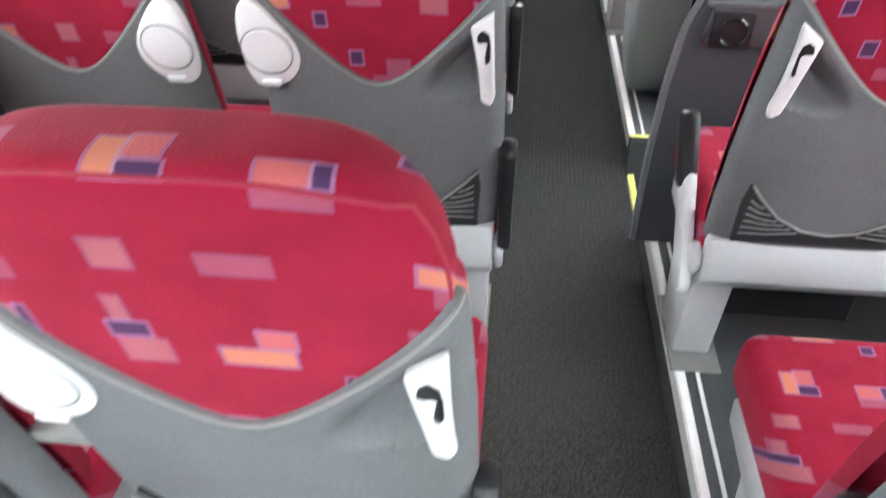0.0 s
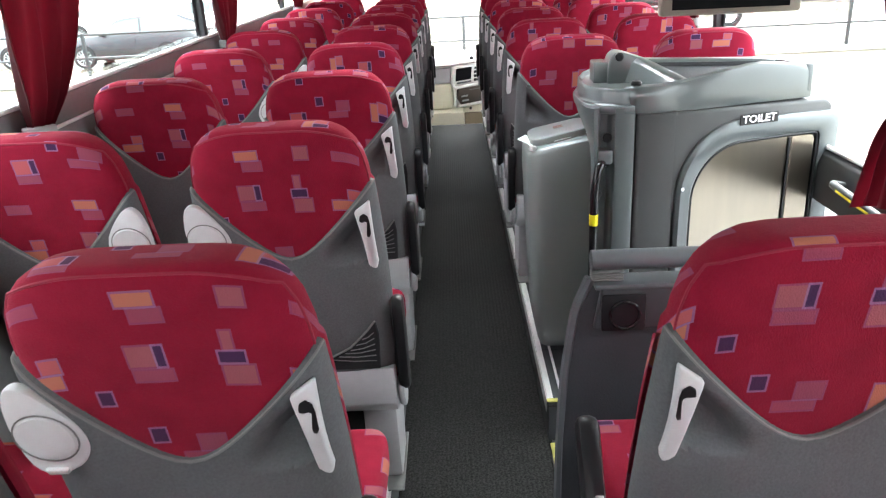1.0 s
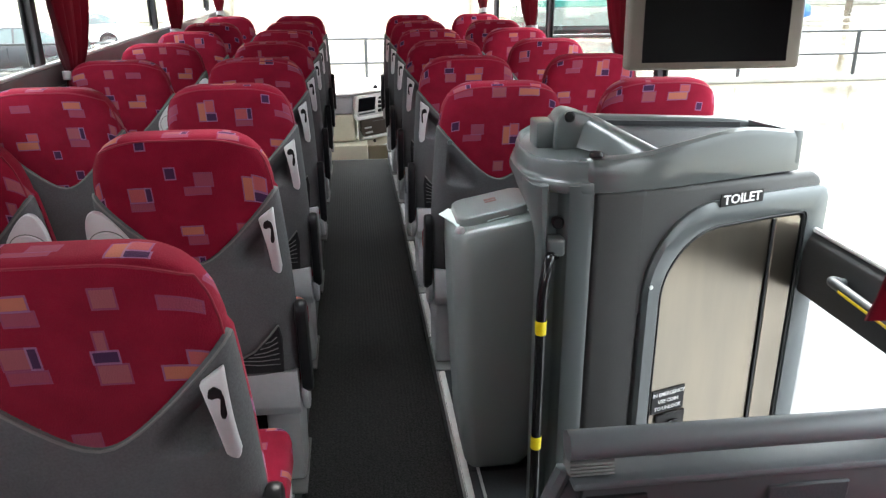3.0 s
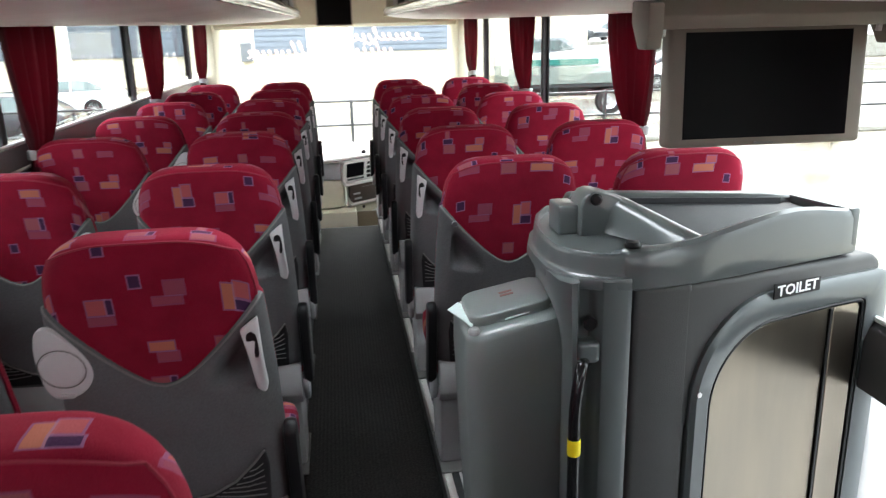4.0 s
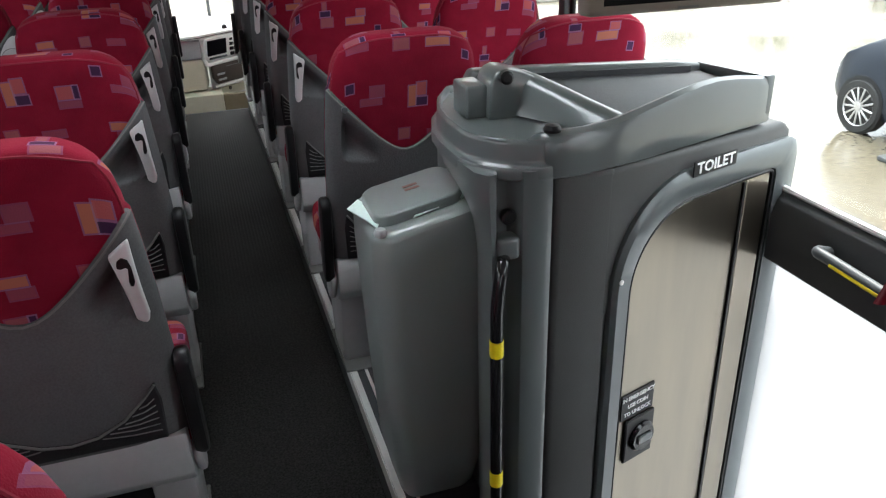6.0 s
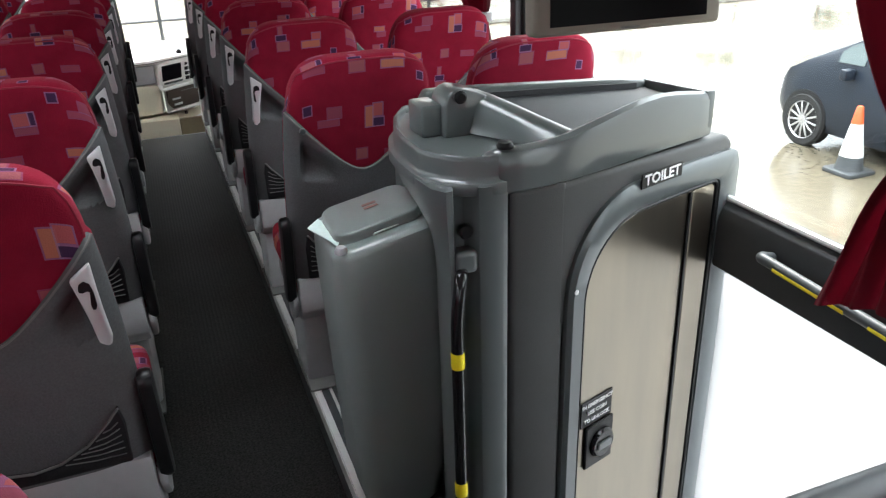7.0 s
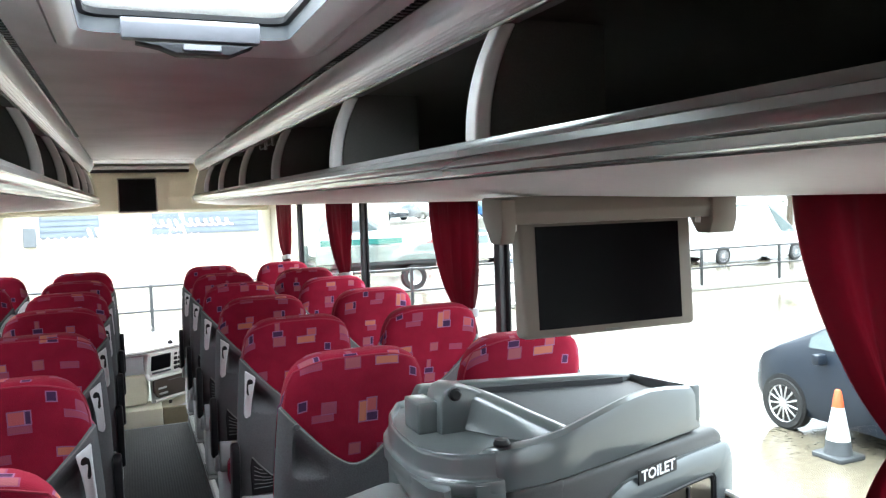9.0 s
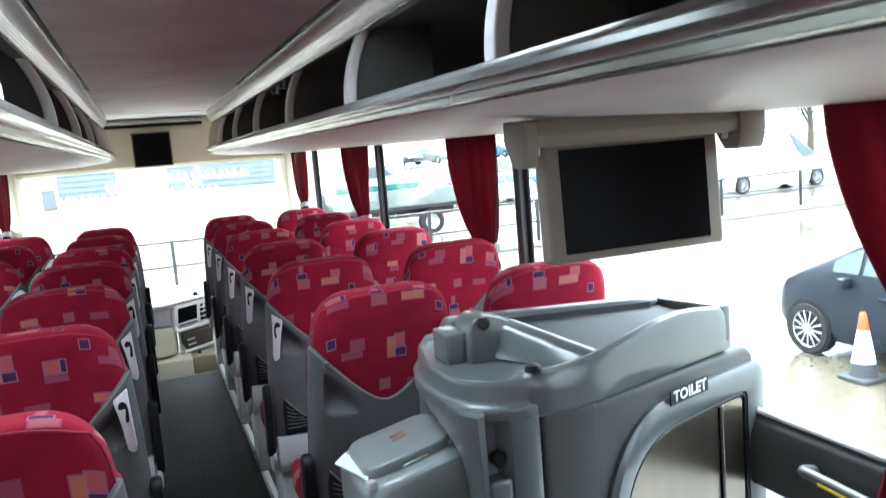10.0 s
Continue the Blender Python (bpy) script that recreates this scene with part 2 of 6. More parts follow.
def brushed_metal(name, colour, rough):
    """Brushed sheet steel, grain upright; blurred reflections are put into its colour."""
    m, n, l, b = material(name)
    b.inputs["Metallic"].default_value = 1.0
    tc = n.new("ShaderNodeTexCoord")
    # broad tan and cooler streaks in the colour imitate smeared reflections
    wide = n.new("ShaderNodeMapping")
    wide.inputs["Scale"].default_value = (14, 14, 2.2)
    streaks = n.new("ShaderNodeTexNoise")
    streaks.inputs["Scale"].default_value, streaks.inputs["Detail"].default_value = 1.0, 4
    l.new(tc.outputs["Object"], wide.inputs["Vector"])
    l.new(wide.outputs["Vector"], streaks.inputs["Vector"])
    reflection_mix = n.new("ShaderNodeMix")
    reflection_mix.data_type = "RGBA"
    reflection_mix.inputs[6].default_value = (colour[0] * 0.80, colour[1] * 0.83, colour[2] * 0.88, 1)
    reflection_mix.inputs[7].default_value = (colour[0] * 1.22, colour[1] * 1.18, colour[2] * 1.10, 1)
    l.new(streaks.outputs["Fac"], reflection_mix.inputs[0])
    l.new(reflection_mix.outputs[2], b.inputs["Base Color"])
    mp = n.new("ShaderNodeMapping")
    mp.inputs["Scale"].default_value = (1400, 1400, 8)
    l.new(tc.outputs["Object"], mp.inputs["Vector"])
    t = n.new("ShaderNodeTexNoise")
    t.inputs["Scale"].default_value, t.inputs["Detail"].default_value = 1.0, 3
    l.new(mp.outputs["Vector"], t.inputs["Vector"])
    r = n.new("ShaderNodeMapRange")
    r.inputs["To Min"].default_value, r.inputs["To Max"].default_value = rough - 0.005, rough + 0.008
    l.new(t.outputs["Fac"], r.inputs["Value"])
    l.new(r.outputs["Result"], b.inputs["Roughness"])
    bp = n.new("ShaderNodeBump")
    bp.inputs["Strength"].default_value, bp.inputs["Distance"].default_value = 0.0002, 0.001
    l.new(t.outputs["Fac"], bp.inputs["Height"])
    l.new(bp.outputs["Normal"], b.inputs["Normal"])
    return m


FABRIC = fabric("red_moquette")
PIPING = plain("red_seam_piping", (0.25, 0.010, 0.034), 0.8, grain=0.2, scale=300)
SHELL = plain("grey_flock_shell", (0.122, 0.126, 0.131), 0.75, grain=0.25, scale=220, bump=0.25, stain=0.25)
SHELL.node_tree.nodes["Principled BSDF"].inputs["Specular IOR Level"].default_value = 0.2
SHELL_RIM = plain("grey_shell_rim", (0.17, 0.17, 0.165), 0.55, grain=0.1, stain=0.1)
TRIM_GREY = plain("light_grey_plastic", (0.42, 0.43, 0.44), 0.42, grain=0.06, stain=0.15)
WHITE_PLASTIC = plain("off_white_plastic", (0.62, 0.62, 0.63), 0.35, grain=0.04, stain=0.1)
BLACK_PLASTIC = plain("black_plastic", (0.010, 0.010, 0.011), 0.38, grain=0.2, stain=0.1)
BLACK_PLASTIC.node_tree.nodes["Principled BSDF"].inputs["Specular IOR Level"].default_value = 0.28
DARK_PANEL = plain("charcoal_panel", (0.030, 0.033, 0.038), 0.6, grain=0.2, scale=180, bump=0.2, stain=0.2)
PANEL_GREY = plain("slate_plastic", (0.100, 0.110, 0.118), 0.42, grain=0.08, stain=0.15)
SLATE_GLOSS = plain("glossy_slate_plastic", (0.052, 0.056, 0.060), 0.30, grain=0.08, stain=0.15)
RAIL_GREY = plain("mid_grey_rail", (0.21, 0.215, 0.22), 0.28, grain=0.08, stain=0.15)
NET = plain("net_cord", (0.17, 0.17, 0.17), 0.7)
POCKET = plain("black_pocket_cloth", (0.012, 0.012, 0.014), 0.8, grain=0.3, scale=200, bump=0.2)
AISLE = ribbed_floor("ribbed_aisle")
PLATFORM = plain("platform_vinyl", (0.06, 0.065, 0.07), 0.55, grain=0.3, scale=120, stain=0.2, bump=0.1)
ALUMINIUM = plain("aluminium_strip", (0.80, 0.80, 0.78), 0.38, metal=0.15, grain=0.05)
YELLOW = plain("yellow_edge", (0.62, 0.60, 0.16), 0.55, grain=0.15, scale=90, stain=0.25)
BRIGHT_YELLOW = plain("yellow_tape", (0.85, 0.68, 0.01), 0.45, grain=0.05, stain=0.1)
GRP = plain("grey_green_moulding", (0.098, 0.113, 0.113), 0.29, grain=0.03, scale=300, coat=0.6)
GRP.node_tree.nodes["Principled BSDF"].inputs["Coat Roughness"].default_value = 0.10
GRP_LIGHT = plain("grey_green_bin", (0.205, 0.234, 0.228), 0.32, grain=0.03, scale=300, coat=0.35)
VELOUR = plain("charcoal_velour", (0.048, 0.050, 0.054), 0.85, grain=0.25, scale=400, bump=0.2, stain=0.15)
FACING = plain("grey_flock_facing", (0.054, 0.056, 0.056), 0.58, grain=0.22, scale=420, bump=0.15, stain=0.15)
STEEL = brushed_metal("brushed_steel", (0.30, 0.268, 0.222), 0.28)
FRAME_METAL = plain("satin_frame", (0.098, 0.112, 0.114), 0.34, metal=0.2, grain=0.04, coat=0.25)
BLACK_GLOSS = plain("black_gloss", (0.008, 0.008, 0.009), 0.16, grain=0.1)
CURTAIN = plain("red_curtain", (0.068, 0.0014, 0.007), 0.8, grain=0.2, scale=500, bump=0.2, stain=0.12)
cn, cl = CURTAIN.node_tree.nodes, CURTAIN.node_tree.links
glow = cn.new("ShaderNodeBsdfTranslucent")
glow.inputs["Color"].default_value = (0.34, 0.005, 0.024, 1)
share = cn.new("ShaderNodeMixShader")
share.inputs[0].default_value = 0.12
cl.new(cn["Principled BSDF"].outputs[0], share.inputs[1])
cl.new(glow.outputs[0], share.inputs[2])
cl.new(share.outputs[0], cn["Material Output"].inputs["Surface"])
TIE = plain("grey_tie", (0.42, 0.43, 0.44), 0.7, grain=0.1, scale=200)
LINER = plain("warm_grey_headlining", (0.76, 0.75, 0.745), 0.9, grain=0.12, scale=350, bump=0.12, stain=0.12)
CREAM = plain("cream_panel", (0.66, 0.63, 0.49), 0.5, grain=0.05, stain=0.08)
RACK_WHITE = plain("pale_rack_panel", (0.80, 0.80, 0.78), 0.45, grain=0.04, stain=0.08)
RACK_METAL = plain("satin_rack_lip", (0.34, 0.355, 0.34), 0.20, metal=0.65, grain=0.03)
RACK_DARK = plain("charcoal_rack_lining", (0.105, 0.105, 0.095), 0.75, grain=0.2, scale=250, bump=0.1, stain=0.1)
DIFFUSER = plain("ribbed_lamp_cover", (0.86, 0.865, 0.88), 0.26, metal=0.35, grain=0.04, stain=0.06)
SCREEN = plain("dark_screen", (0.004, 0.004, 0.005), 0.35, stain=0.1)
SCREEN.node_tree.nodes["Principled BSDF"].inputs["Specular IOR Level"].default_value = 0.06
BEZEL = plain("taupe_bezel", (0.225, 0.20, 0.168), 0.45, grain=0.04, stain=0.05)
WALL_GREY = plain("grey_wall_panel", (0.24, 0.245, 0.25), 0.6, grain=0.1, stain=0.15)
PILLAR = plain("charcoal_pillar", (0.055, 0.058, 0.062), 0.5, grain=0.1, stain=0.1)
HATCH_WHITE = plain("bright_white_plastic", (0.86, 0.86, 0.85), 0.4, grain=0.03, stain=0.05)
HATCH_GREY = plain("lavender_grey_plastic", (0.19, 0.20, 0.225), 0.4, grain=0.06, stain=0.1)
GLASS = pane_glass("window_glass", (0.88, 0.90, 0.90))
# tint added to darken the bright view outside; sky light enters past it
VIEW_DIM_GLASS = pane_glass("view_dimming_side_glass", (0.74, 0.765, 0.76))
MISTED = misted_glass("misted_glass")
DASH = plain("pale_dash", (0.76, 0.76, 0.73), 0.45, grain=0.05, stain=0.1)
DASH_DARK = plain("dash_brown", (0.060, 0.045, 0.035), 0.4, grain=0.2)
BARK_TRIM = plain("beige_brown_panel", (0.24, 0.20, 0.13), 0.6, grain=0.1, stain=0.15)
PAPER = plain("frosted_tape", (0.74, 0.88, 0.84), 0.35, grain=0.1, scale=80)
INK_RED = plain("faded_red_print", (0.26, 0.13, 0.11), 0.5)
LETTER_WHITE = plain("white_print", (0.85, 0.85, 0.85), 0.5)
def vinyl_film(name, colour):
    """Thin sign film that glows when the daylight is behind it."""
    m, n, l, b = material(name)
    b.inputs["Base Color"].default_value = (*colour, 1)
    b.inputs["Roughness"].default_value = 0.5
    behind = n.new("ShaderNodeBsdfTranslucent")
    behind.inputs["Color"].default_value = (*colour, 1)
    mix = n.new("ShaderNodeMixShader")
    mix.inputs[0].default_value = 0.7
    l.new(b.outputs[0], mix.inputs[1])
    l.new(behind.outputs[0], mix.inputs[2])
    l.new(mix.outputs[0], n["Material Output"].inputs["Surface"])
    return m


FILM_EDGE = vinyl_film("pink_grey_film", (0.34, 0.25, 0.24))
FILM_FILL = vinyl_film("white_film", (0.90, 0.88, 0.87))
GROUND = wet_ground("wet_tarmac")
KERB = plain("kerb_concrete", (0.30, 0.29, 0.26), 0.6, grain=0.2, scale=20, stain=0.25)
FENCE = plain("black_railing_paint", (0.02, 0.022, 0.024), 0.4, grain=0.2)
TYRE = plain("tyre_rubber", (0.018, 0.018, 0.018), 0.8, grain=0.2)
RIM = plain("alloy", (0.55, 0.55, 0.56), 0.3, metal=0.9)
CAR_GLASS = plain("car_window", (0.10, 0.13, 0.13), 0.05, stain=0.1)
NAVY = plain("slate_blue_paint", (0.020, 0.026, 0.037), 0.28, grain=0.05, stain=0.1)
NAVY.node_tree.nodes["Principled BSDF"].inputs["Specular IOR Level"].default_value = 0.25
BLACK_PAINT = plain("black_paint", (0.015, 0.016, 0.02), 0.2, coat=0.6)
WHITE_PAINT = plain("white_paint", (0.78, 0.79, 0.79), 0.3, coat=0.4, stain=0.05)
SILVER_PAINT = plain("silver_paint", (0.20, 0.21, 0.22), 0.28, metal=0.5, coat=0.4)
RED_PAINT = plain("red_paint", (0.32, 0.02, 0.02), 0.25, coat=0.5)
BLUE_PAINT = plain("blue_paint", (0.03, 0.12, 0.32), 0.25, coat=0.5)
BOARD = plain("grey_green_board", (0.17, 0.20, 0.185), 0.4, grain=0.08, stain=0.2)
GREEN_STRIPE = plain("green_stripe", (0.01, 0.13, 0.11), 0.35)
LAMP_RED = plain("red_lens", (0.30, 0.01, 0.01), 0.2)
CONE_ORANGE = plain("orange_rubber", (0.75, 0.11, 0.03), 0.5, stain=0.15)
CONE_WHITE = plain("reflective_sleeve", (0.75, 0.75, 0.73), 0.4, stain=0.25)
SHUTTER = plain("grey_blue_shutter", (0.13, 0.155, 0.185), 0.5, stain=0.15)
RENDER_WALL = plain("cream_render", (0.66, 0.60, 0.46), 0.8, grain=0.08, scale=8, stain=0.15)
LEAF = plain("foliage", (0.06, 0.10, 0.03), 0.7, grain=0.4, scale=3)
BARK = plain("bark", (0.09, 0.07, 0.05), 0.9, grain=0.3, scale=10)


# ---- mesh helpers ----
def link(name, bm, mat, parent=None, label="", smooth=True, at=None):
    me = bpy.data.meshes.new(name)
    bmesh.ops.recalc_face_normals(bm, faces=bm.faces[:])
    bm.to_mesh(me)
    bm.free()
    me.materials.append(mat)
    if smooth:
        me.shade_smooth()
        me.set_sharp_from_angle(angle=radians(38))
    ob = new(name, me)
    if parent is not None:
        ob.parent = parent
    if at is not None:
        ob.matrix_basis = at
    if label:
        ob["label"] = label
    return ob


def part(name, bm, mat, parent, label="", smooth=True):
    return link(name, bm, mat, parent, label, smooth)


def thing(name, label, category, group="", at=None, kind=""):
    e = new(name)
    e.empty_display_size = 0.1
    tagged(e, label, category, group, kind)
    if at is not None:
        e.matrix_basis = at
    return e


def put(bm, other):
    """Adds the geometry of another bmesh."""
    me = bpy.data.meshes.new("tmp")
    other.to_mesh(me)
    bm.from_mesh(me)
    bpy.data.meshes.remove(me)
    other.free()
    return bm


def box(x0, x1, y0, y1, z0, z1, bevel=0.0, segs=2):
    bm = bmesh.new()
    bmesh.ops.create_cube(bm, size=1)
    bmesh.ops.scale(bm, vec=(x1 - x0, y1 - y0, z1 - z0), verts=bm.verts)
    bmesh.ops.translate(bm, vec=((x0 + x1) / 2, (y0 + y1) / 2, (z0 + z1) / 2), verts=bm.verts)
    if bevel:
        bmesh.ops.bevel(bm, geom=bm.edges[:], offset=bevel, segments=segs, profile=0.5, affect="EDGES")
    return bm


def prism(points, axis, a, b, bevel=0.0, segs=2):
    """A closed outline of (p, q) carried from a to b along an axis: x (p=y, q=z), y (p=x, q=z) or z (p=x, q=y)."""
    bm = bmesh.new()

    def vert(p, q, w):
        return bm.verts.new({"x": (w, p, q), "y": (p, w, q), "z": (p, q, w)}[axis])
    lo = [vert(p, q, a) for p, q in points]
    hi = [vert(p, q, b) for p, q in points]
    bm.faces.new(lo)
    bm.faces.new(hi)
    for i in range(len(points)):
        j = (i + 1) % len(points)
        bm.faces.new((lo[i], lo[j], hi[j], hi[i]))
    bmesh.ops.recalc_face_normals(bm, faces=bm.faces[:])
    if bevel:
        edges = [e for e in bm.edges if len(e.link_faces) == 2 and e.calc_face_angle(0) > 0.5]
        bmesh.ops.bevel(bm, geom=edges, offset=bevel, segments=segs, profile=0.5, affect="EDGES")
    return bm


def rounded(x0, x1, y0, y1, r, n=5):
    """Outline of a rectangle with round corners."""
    pts = []
    for cx, cy, a0 in ((x1 - r, y1 - r, 0), (x0 + r, y1 - r, 90), (x0 + r, y0 + r, 180), (x1 - r, y0 + r, 270)):
        for i in range(n + 1):
            a = radians(a0 + 90 * i / n)
            pts.append((cx + r * math.cos(a), cy + r * math.sin(a)))
    return pts


def tube(points, r, sides=10, caps=True):
    """A round bar along points; r is a number or one per point."""
    bm = bmesh.new()
    pts = [Vector(p) for p in points]
    rs = r if isinstance(r, (list, tuple)) else [r] * len(pts)
    rings, ref = [], None
    for i, p in enumerate(pts):
        d = (pts[min(i + 1, len(pts) - 1)] - pts[max(i - 1, 0)]).normalized()
        if ref is None:
            ref = Vector((0, 0, 1)) if abs(d.z) < 0.9 else Vector((1, 0, 0))
        u = d.cross(ref).normalized()
        v = u.cross(d).normalized()
        ref = v
        rings.append([bm.verts.new(p + rs[i] * (math.cos(2 * math.pi * k / sides) * u + math.sin(2 * math.pi * k / sides) * v)) for k in range(sides)])
    for a, b in zip(rings, rings[1:]):
        for k in range(sides):
            bm.faces.new((a[k], a[(k + 1) % sides], b[(k + 1) % sides], b[k]))
    if caps:
        bm.faces.new(rings[0])
        bm.faces.new(rings[-1])
    return bm


def bend(points, n=6):
    """Points of a path with its corners rounded off."""
    pts = [Vector(p) for p in points]
    res = [pts[0]]
    for a, b, c in zip(pts, pts[1:], pts[2:]):
        r = min((a - b).length, (c - b).length) * 0.45
        p, q = b + (a - b).normalized() * r, b + (c - b).normalized() * r
        for i in range(n + 1):
            t = i / n
            res.append((1 - t) ** 2 * p + 2 * t * (1 - t) * b + t * t * q)
    res.append(pts[-1])
    return res


def loft(rings, closed=True, caps=True):
    """Skin over rings of equal count."""
    bm = bmesh.new()
    vs = [[bm.verts.new(p) for p in ring] for ring in rings]
    n = len(vs[0])
    for a, b in zip(vs, vs[1:]):
        for k in range(n if closed else n - 1):
            bm.faces.new((a[k], a[(k + 1) % n], b[(k + 1) % n], b[k]))
    if caps and closed:
        bm.faces.new(vs[0])
        bm.faces.new(vs[-1])
    return bm


def lathe(profile, sides=20):
    """A round body about z from (radius, z) pairs."""
    return loft([[(r * math.cos(2 * math.pi * k / sides), r * math.sin(2 * math.pi * k / sides), z) for k in range(sides)] for r, z in profile])


def moved(bm, m):
    bmesh.ops.transform(bm, matrix=m, verts=bm.verts)
    return bm


def along(v, table):
    """Straight-line lookup in (key, value) pairs."""
    for (a, p), (b, q) in zip(table, table[1:]):
        if v <= b:
            return p + (q - p) * max(0.0, (v - a) / (b - a))
    return table[-1][1]


RISE = 0.0102


def rise(bm):
    """The body above the seats climbs a little towards the front."""
    for v in bm.verts:
        v.co.z += RISE * (v.co.y - 2.9)
    return bm


def words(text, size, mat, parent, m, name="lettering"):
    """Raised flat lettering, as a mesh."""
    cu = bpy.data.curves.new(name, "FONT")
    cu.body, cu.size, cu.align_x, cu.align_y = text, size, "CENTER", "CENTER"
    cu.extrude, cu.resolution_u, cu.offset = 0.0006, 2, size * 0.018
    tmp = new("tmp", cu)
    me = bpy.data.meshes.new_from_object(tmp.evaluated_get(bpy.context.evaluated_depsgraph_get()))
    bpy.data.objects.remove(tmp)
    me.materials.clear()
    me.materials.append(mat)
    ob = new(name, me)
    ob.parent = parent
    ob.matrix_basis = m
    return ob


# ---- the coach: floor, walls, roof ----
REAR, AISLE_END, FRONT = -0.7, 7.87, 9.45
LEFT, RIGHT = -1.20, 1.17
AISLE_Z = -0.13
GROUND_Z = -1.42


def setting(name, bm, mat, label, category, smooth=False):
    return tagged(link(name, bm, mat, None, "", smooth), label, category, "", "structure")


setting("floor_aisle", box(-0.27, 0.225, REAR, AISLE_END, AISLE_Z - 0.05, AISLE_Z), AISLE, "dark ribbed aisle floor worn paler along the middle", "floor")
setting("floor_platform_left", box(LEFT, -0.272, REAR, AISLE_END, -0.2, 0.0, 0.004, 1), PLATFORM, "dark vinyl seat platform beside the sunken aisle", "floor")
setting("floor_platform_right_rear", box(0.227, RIGHT, REAR, 2.42, -0.2, 0.0, 0.004, 1), PLATFORM, "dark vinyl seat platform behind the stairwell", "floor")
bm = box(0.227, 0.50, 2.856, 3.215, -0.2, 0.0, 0.004, 1)
put(bm, box(0.227, RIGHT, 3.215, AISLE_END, -0.2, 0.0, 0.004, 1))
setting("floor_platform_right_front", bm, PLATFORM, "dark vinyl seat platform ahead of the stairwell", "floor")
setting("floor_front", box(LEFT, RIGHT, AISLE_END + 0.002, FRONT, -0.62, -0.55), AISLE, "dark sunken floor beside the dashboard", "floor")
setting("step_front", box(-0.6, 0.6, AISLE_END + 0.004, AISLE_END + 0.03, -0.55, AISLE_Z - 0.004), PLATFORM, "dark riser at the end of the aisle", "step")
stairs = thing("stairwell", "dark stairwell with three treads and worn edges", "stairs", kind="structure")
for i, (x0, x1, z) in enumerate(((0.26, 0.50, -0.36), (0.50, 0.76, -0.58), (0.76, RIGHT, -0.80))):
    part("tread", box(x0, x1 + (0.0 if i == 2 else 0.02), 2.43, 3.21, z - 0.05, z, 0.006, 1), PLATFORM, stairs)
    part("riser", box(x0 - 0.02, x0, 2.43, 3.21, z, z + 0.215), PLATFORM, stairs)
part("side_wall", box(0.24, RIGHT, 2.404, 2.43, -0.85, -0.004), DARK_PANEL, stairs)
part("end_face", box(0.229, 0.50, 2.846, 2.854, -0.36, -0.012), DARK_PANEL, stairs)
for x0, x1, h in ((0.226, 0.247, 0.005), (0.272, 0.282, 0.004)):
    for y0, y1 in ((REAR, 2.42), (2.86, AISLE_END)):
        setting("trim_platform_edge", box(x0, x1, y0, y1, 0.001, h, 0.0015, 1), ALUMINIUM, "bright aluminium edge strip on the seat platform", "edge strip")
for y0, y1 in ((REAR, AISLE_END),):
    setting("trim_platform_edge", box(-0.295, -0.273, y0, y1, 0.001, 0.005, 0.0015, 1), ALUMINIUM, "bright aluminium edge strip on the seat platform", "edge strip")
for y0, y1 in ((REAR, 2.40), (2.87, AISLE_END)):
    setting("trim_platform_side", box(0.2225, 0.2255, y0, y1, -0.045, 0.004, 0.001, 1), ALUMINIUM, "aluminium angle down the platform edge", "edge strip")
nosing = thing("stair_nosing", "worn yellow step edging round the stairwell", "step edging")
part("strip", box(0.228, 0.251, 2.44, 2.80, AISLE_Z + 0.001, AISLE_Z + 0.008, 0.002, 1), YELLOW, nosing)
part("strip", box(0.222, 0.305, 2.845, 2.861, 0.006, 0.013, 0.002, 1), YELLOW, nosing)
part("strip", box(0.225, 0.262, 2.412, 2.44, AISLE_Z + 0.009, 0.010, 0.002, 1), YELLOW, nosing)

# unseen rear window, added and sized for the daylight on the rear seats
bm = bmesh.new()
for x0, x1, z0, z1 in ((LEFT, RIGHT, -0.2, 1.08), (LEFT, RIGHT, 1.60, 2.0), (LEFT, -0.92, 1.08, 1.60), (0.90, RIGHT, 1.08, 1.60)):
    put(bm, box(x0, x1, REAR - 0.05, REAR, z0, z1))
setting("wall_rear", bm, WALL_GREY, "plain grey rear wall round the added rear window", "wall")
w = thing("window_20", "unseen rear window, added to light the rear seats", "window", kind="structure")
part("pane", box(-0.92, 0.90, REAR - 0.03, REAR - 0.024, 1.08, 1.60), GLASS, w).visible_shadow = False
# right flank
SILL_R, HEAD = 0.77, 1.49
PILLARS_R = (0.68, 2.49, 4.30, 6.12, 7.94)
PILLARS_L = (0.74, 2.55, 4.36, 6.20, 8.02)
setting("wall_right_lower_rear", box(RIGHT, RIGHT + 0.05, REAR, 2.20, -0.9, 0.60), WALL_GREY, "grey lower side wall", "wall")
setting("wall_right_lower_front", box(RIGHT, RIGHT + 0.05, 3.32, FRONT, -0.9, 0.60), WALL_GREY, "grey lower side wall", "wall")
setting("wall_right_upper", rise(box(RIGHT, RIGHT + 0.05, REAR, FRONT, HEAD, 2.0)), RACK_WHITE, "pale wall above the windows", "wall")
setting("wall_left_lower", box(LEFT - 0.05, LEFT, REAR, 8.10, -0.9, 1.012), WALL_GREY, "grey lower side wall", "wall")
door = thing("door_2", "glazed front entrance door", "door", kind="structure")
part("pane", box(LEFT - 0.026, LEFT - 0.02, 8.15, 9.38, -0.72, 1.012), GLASS, door).visible_shadow = False
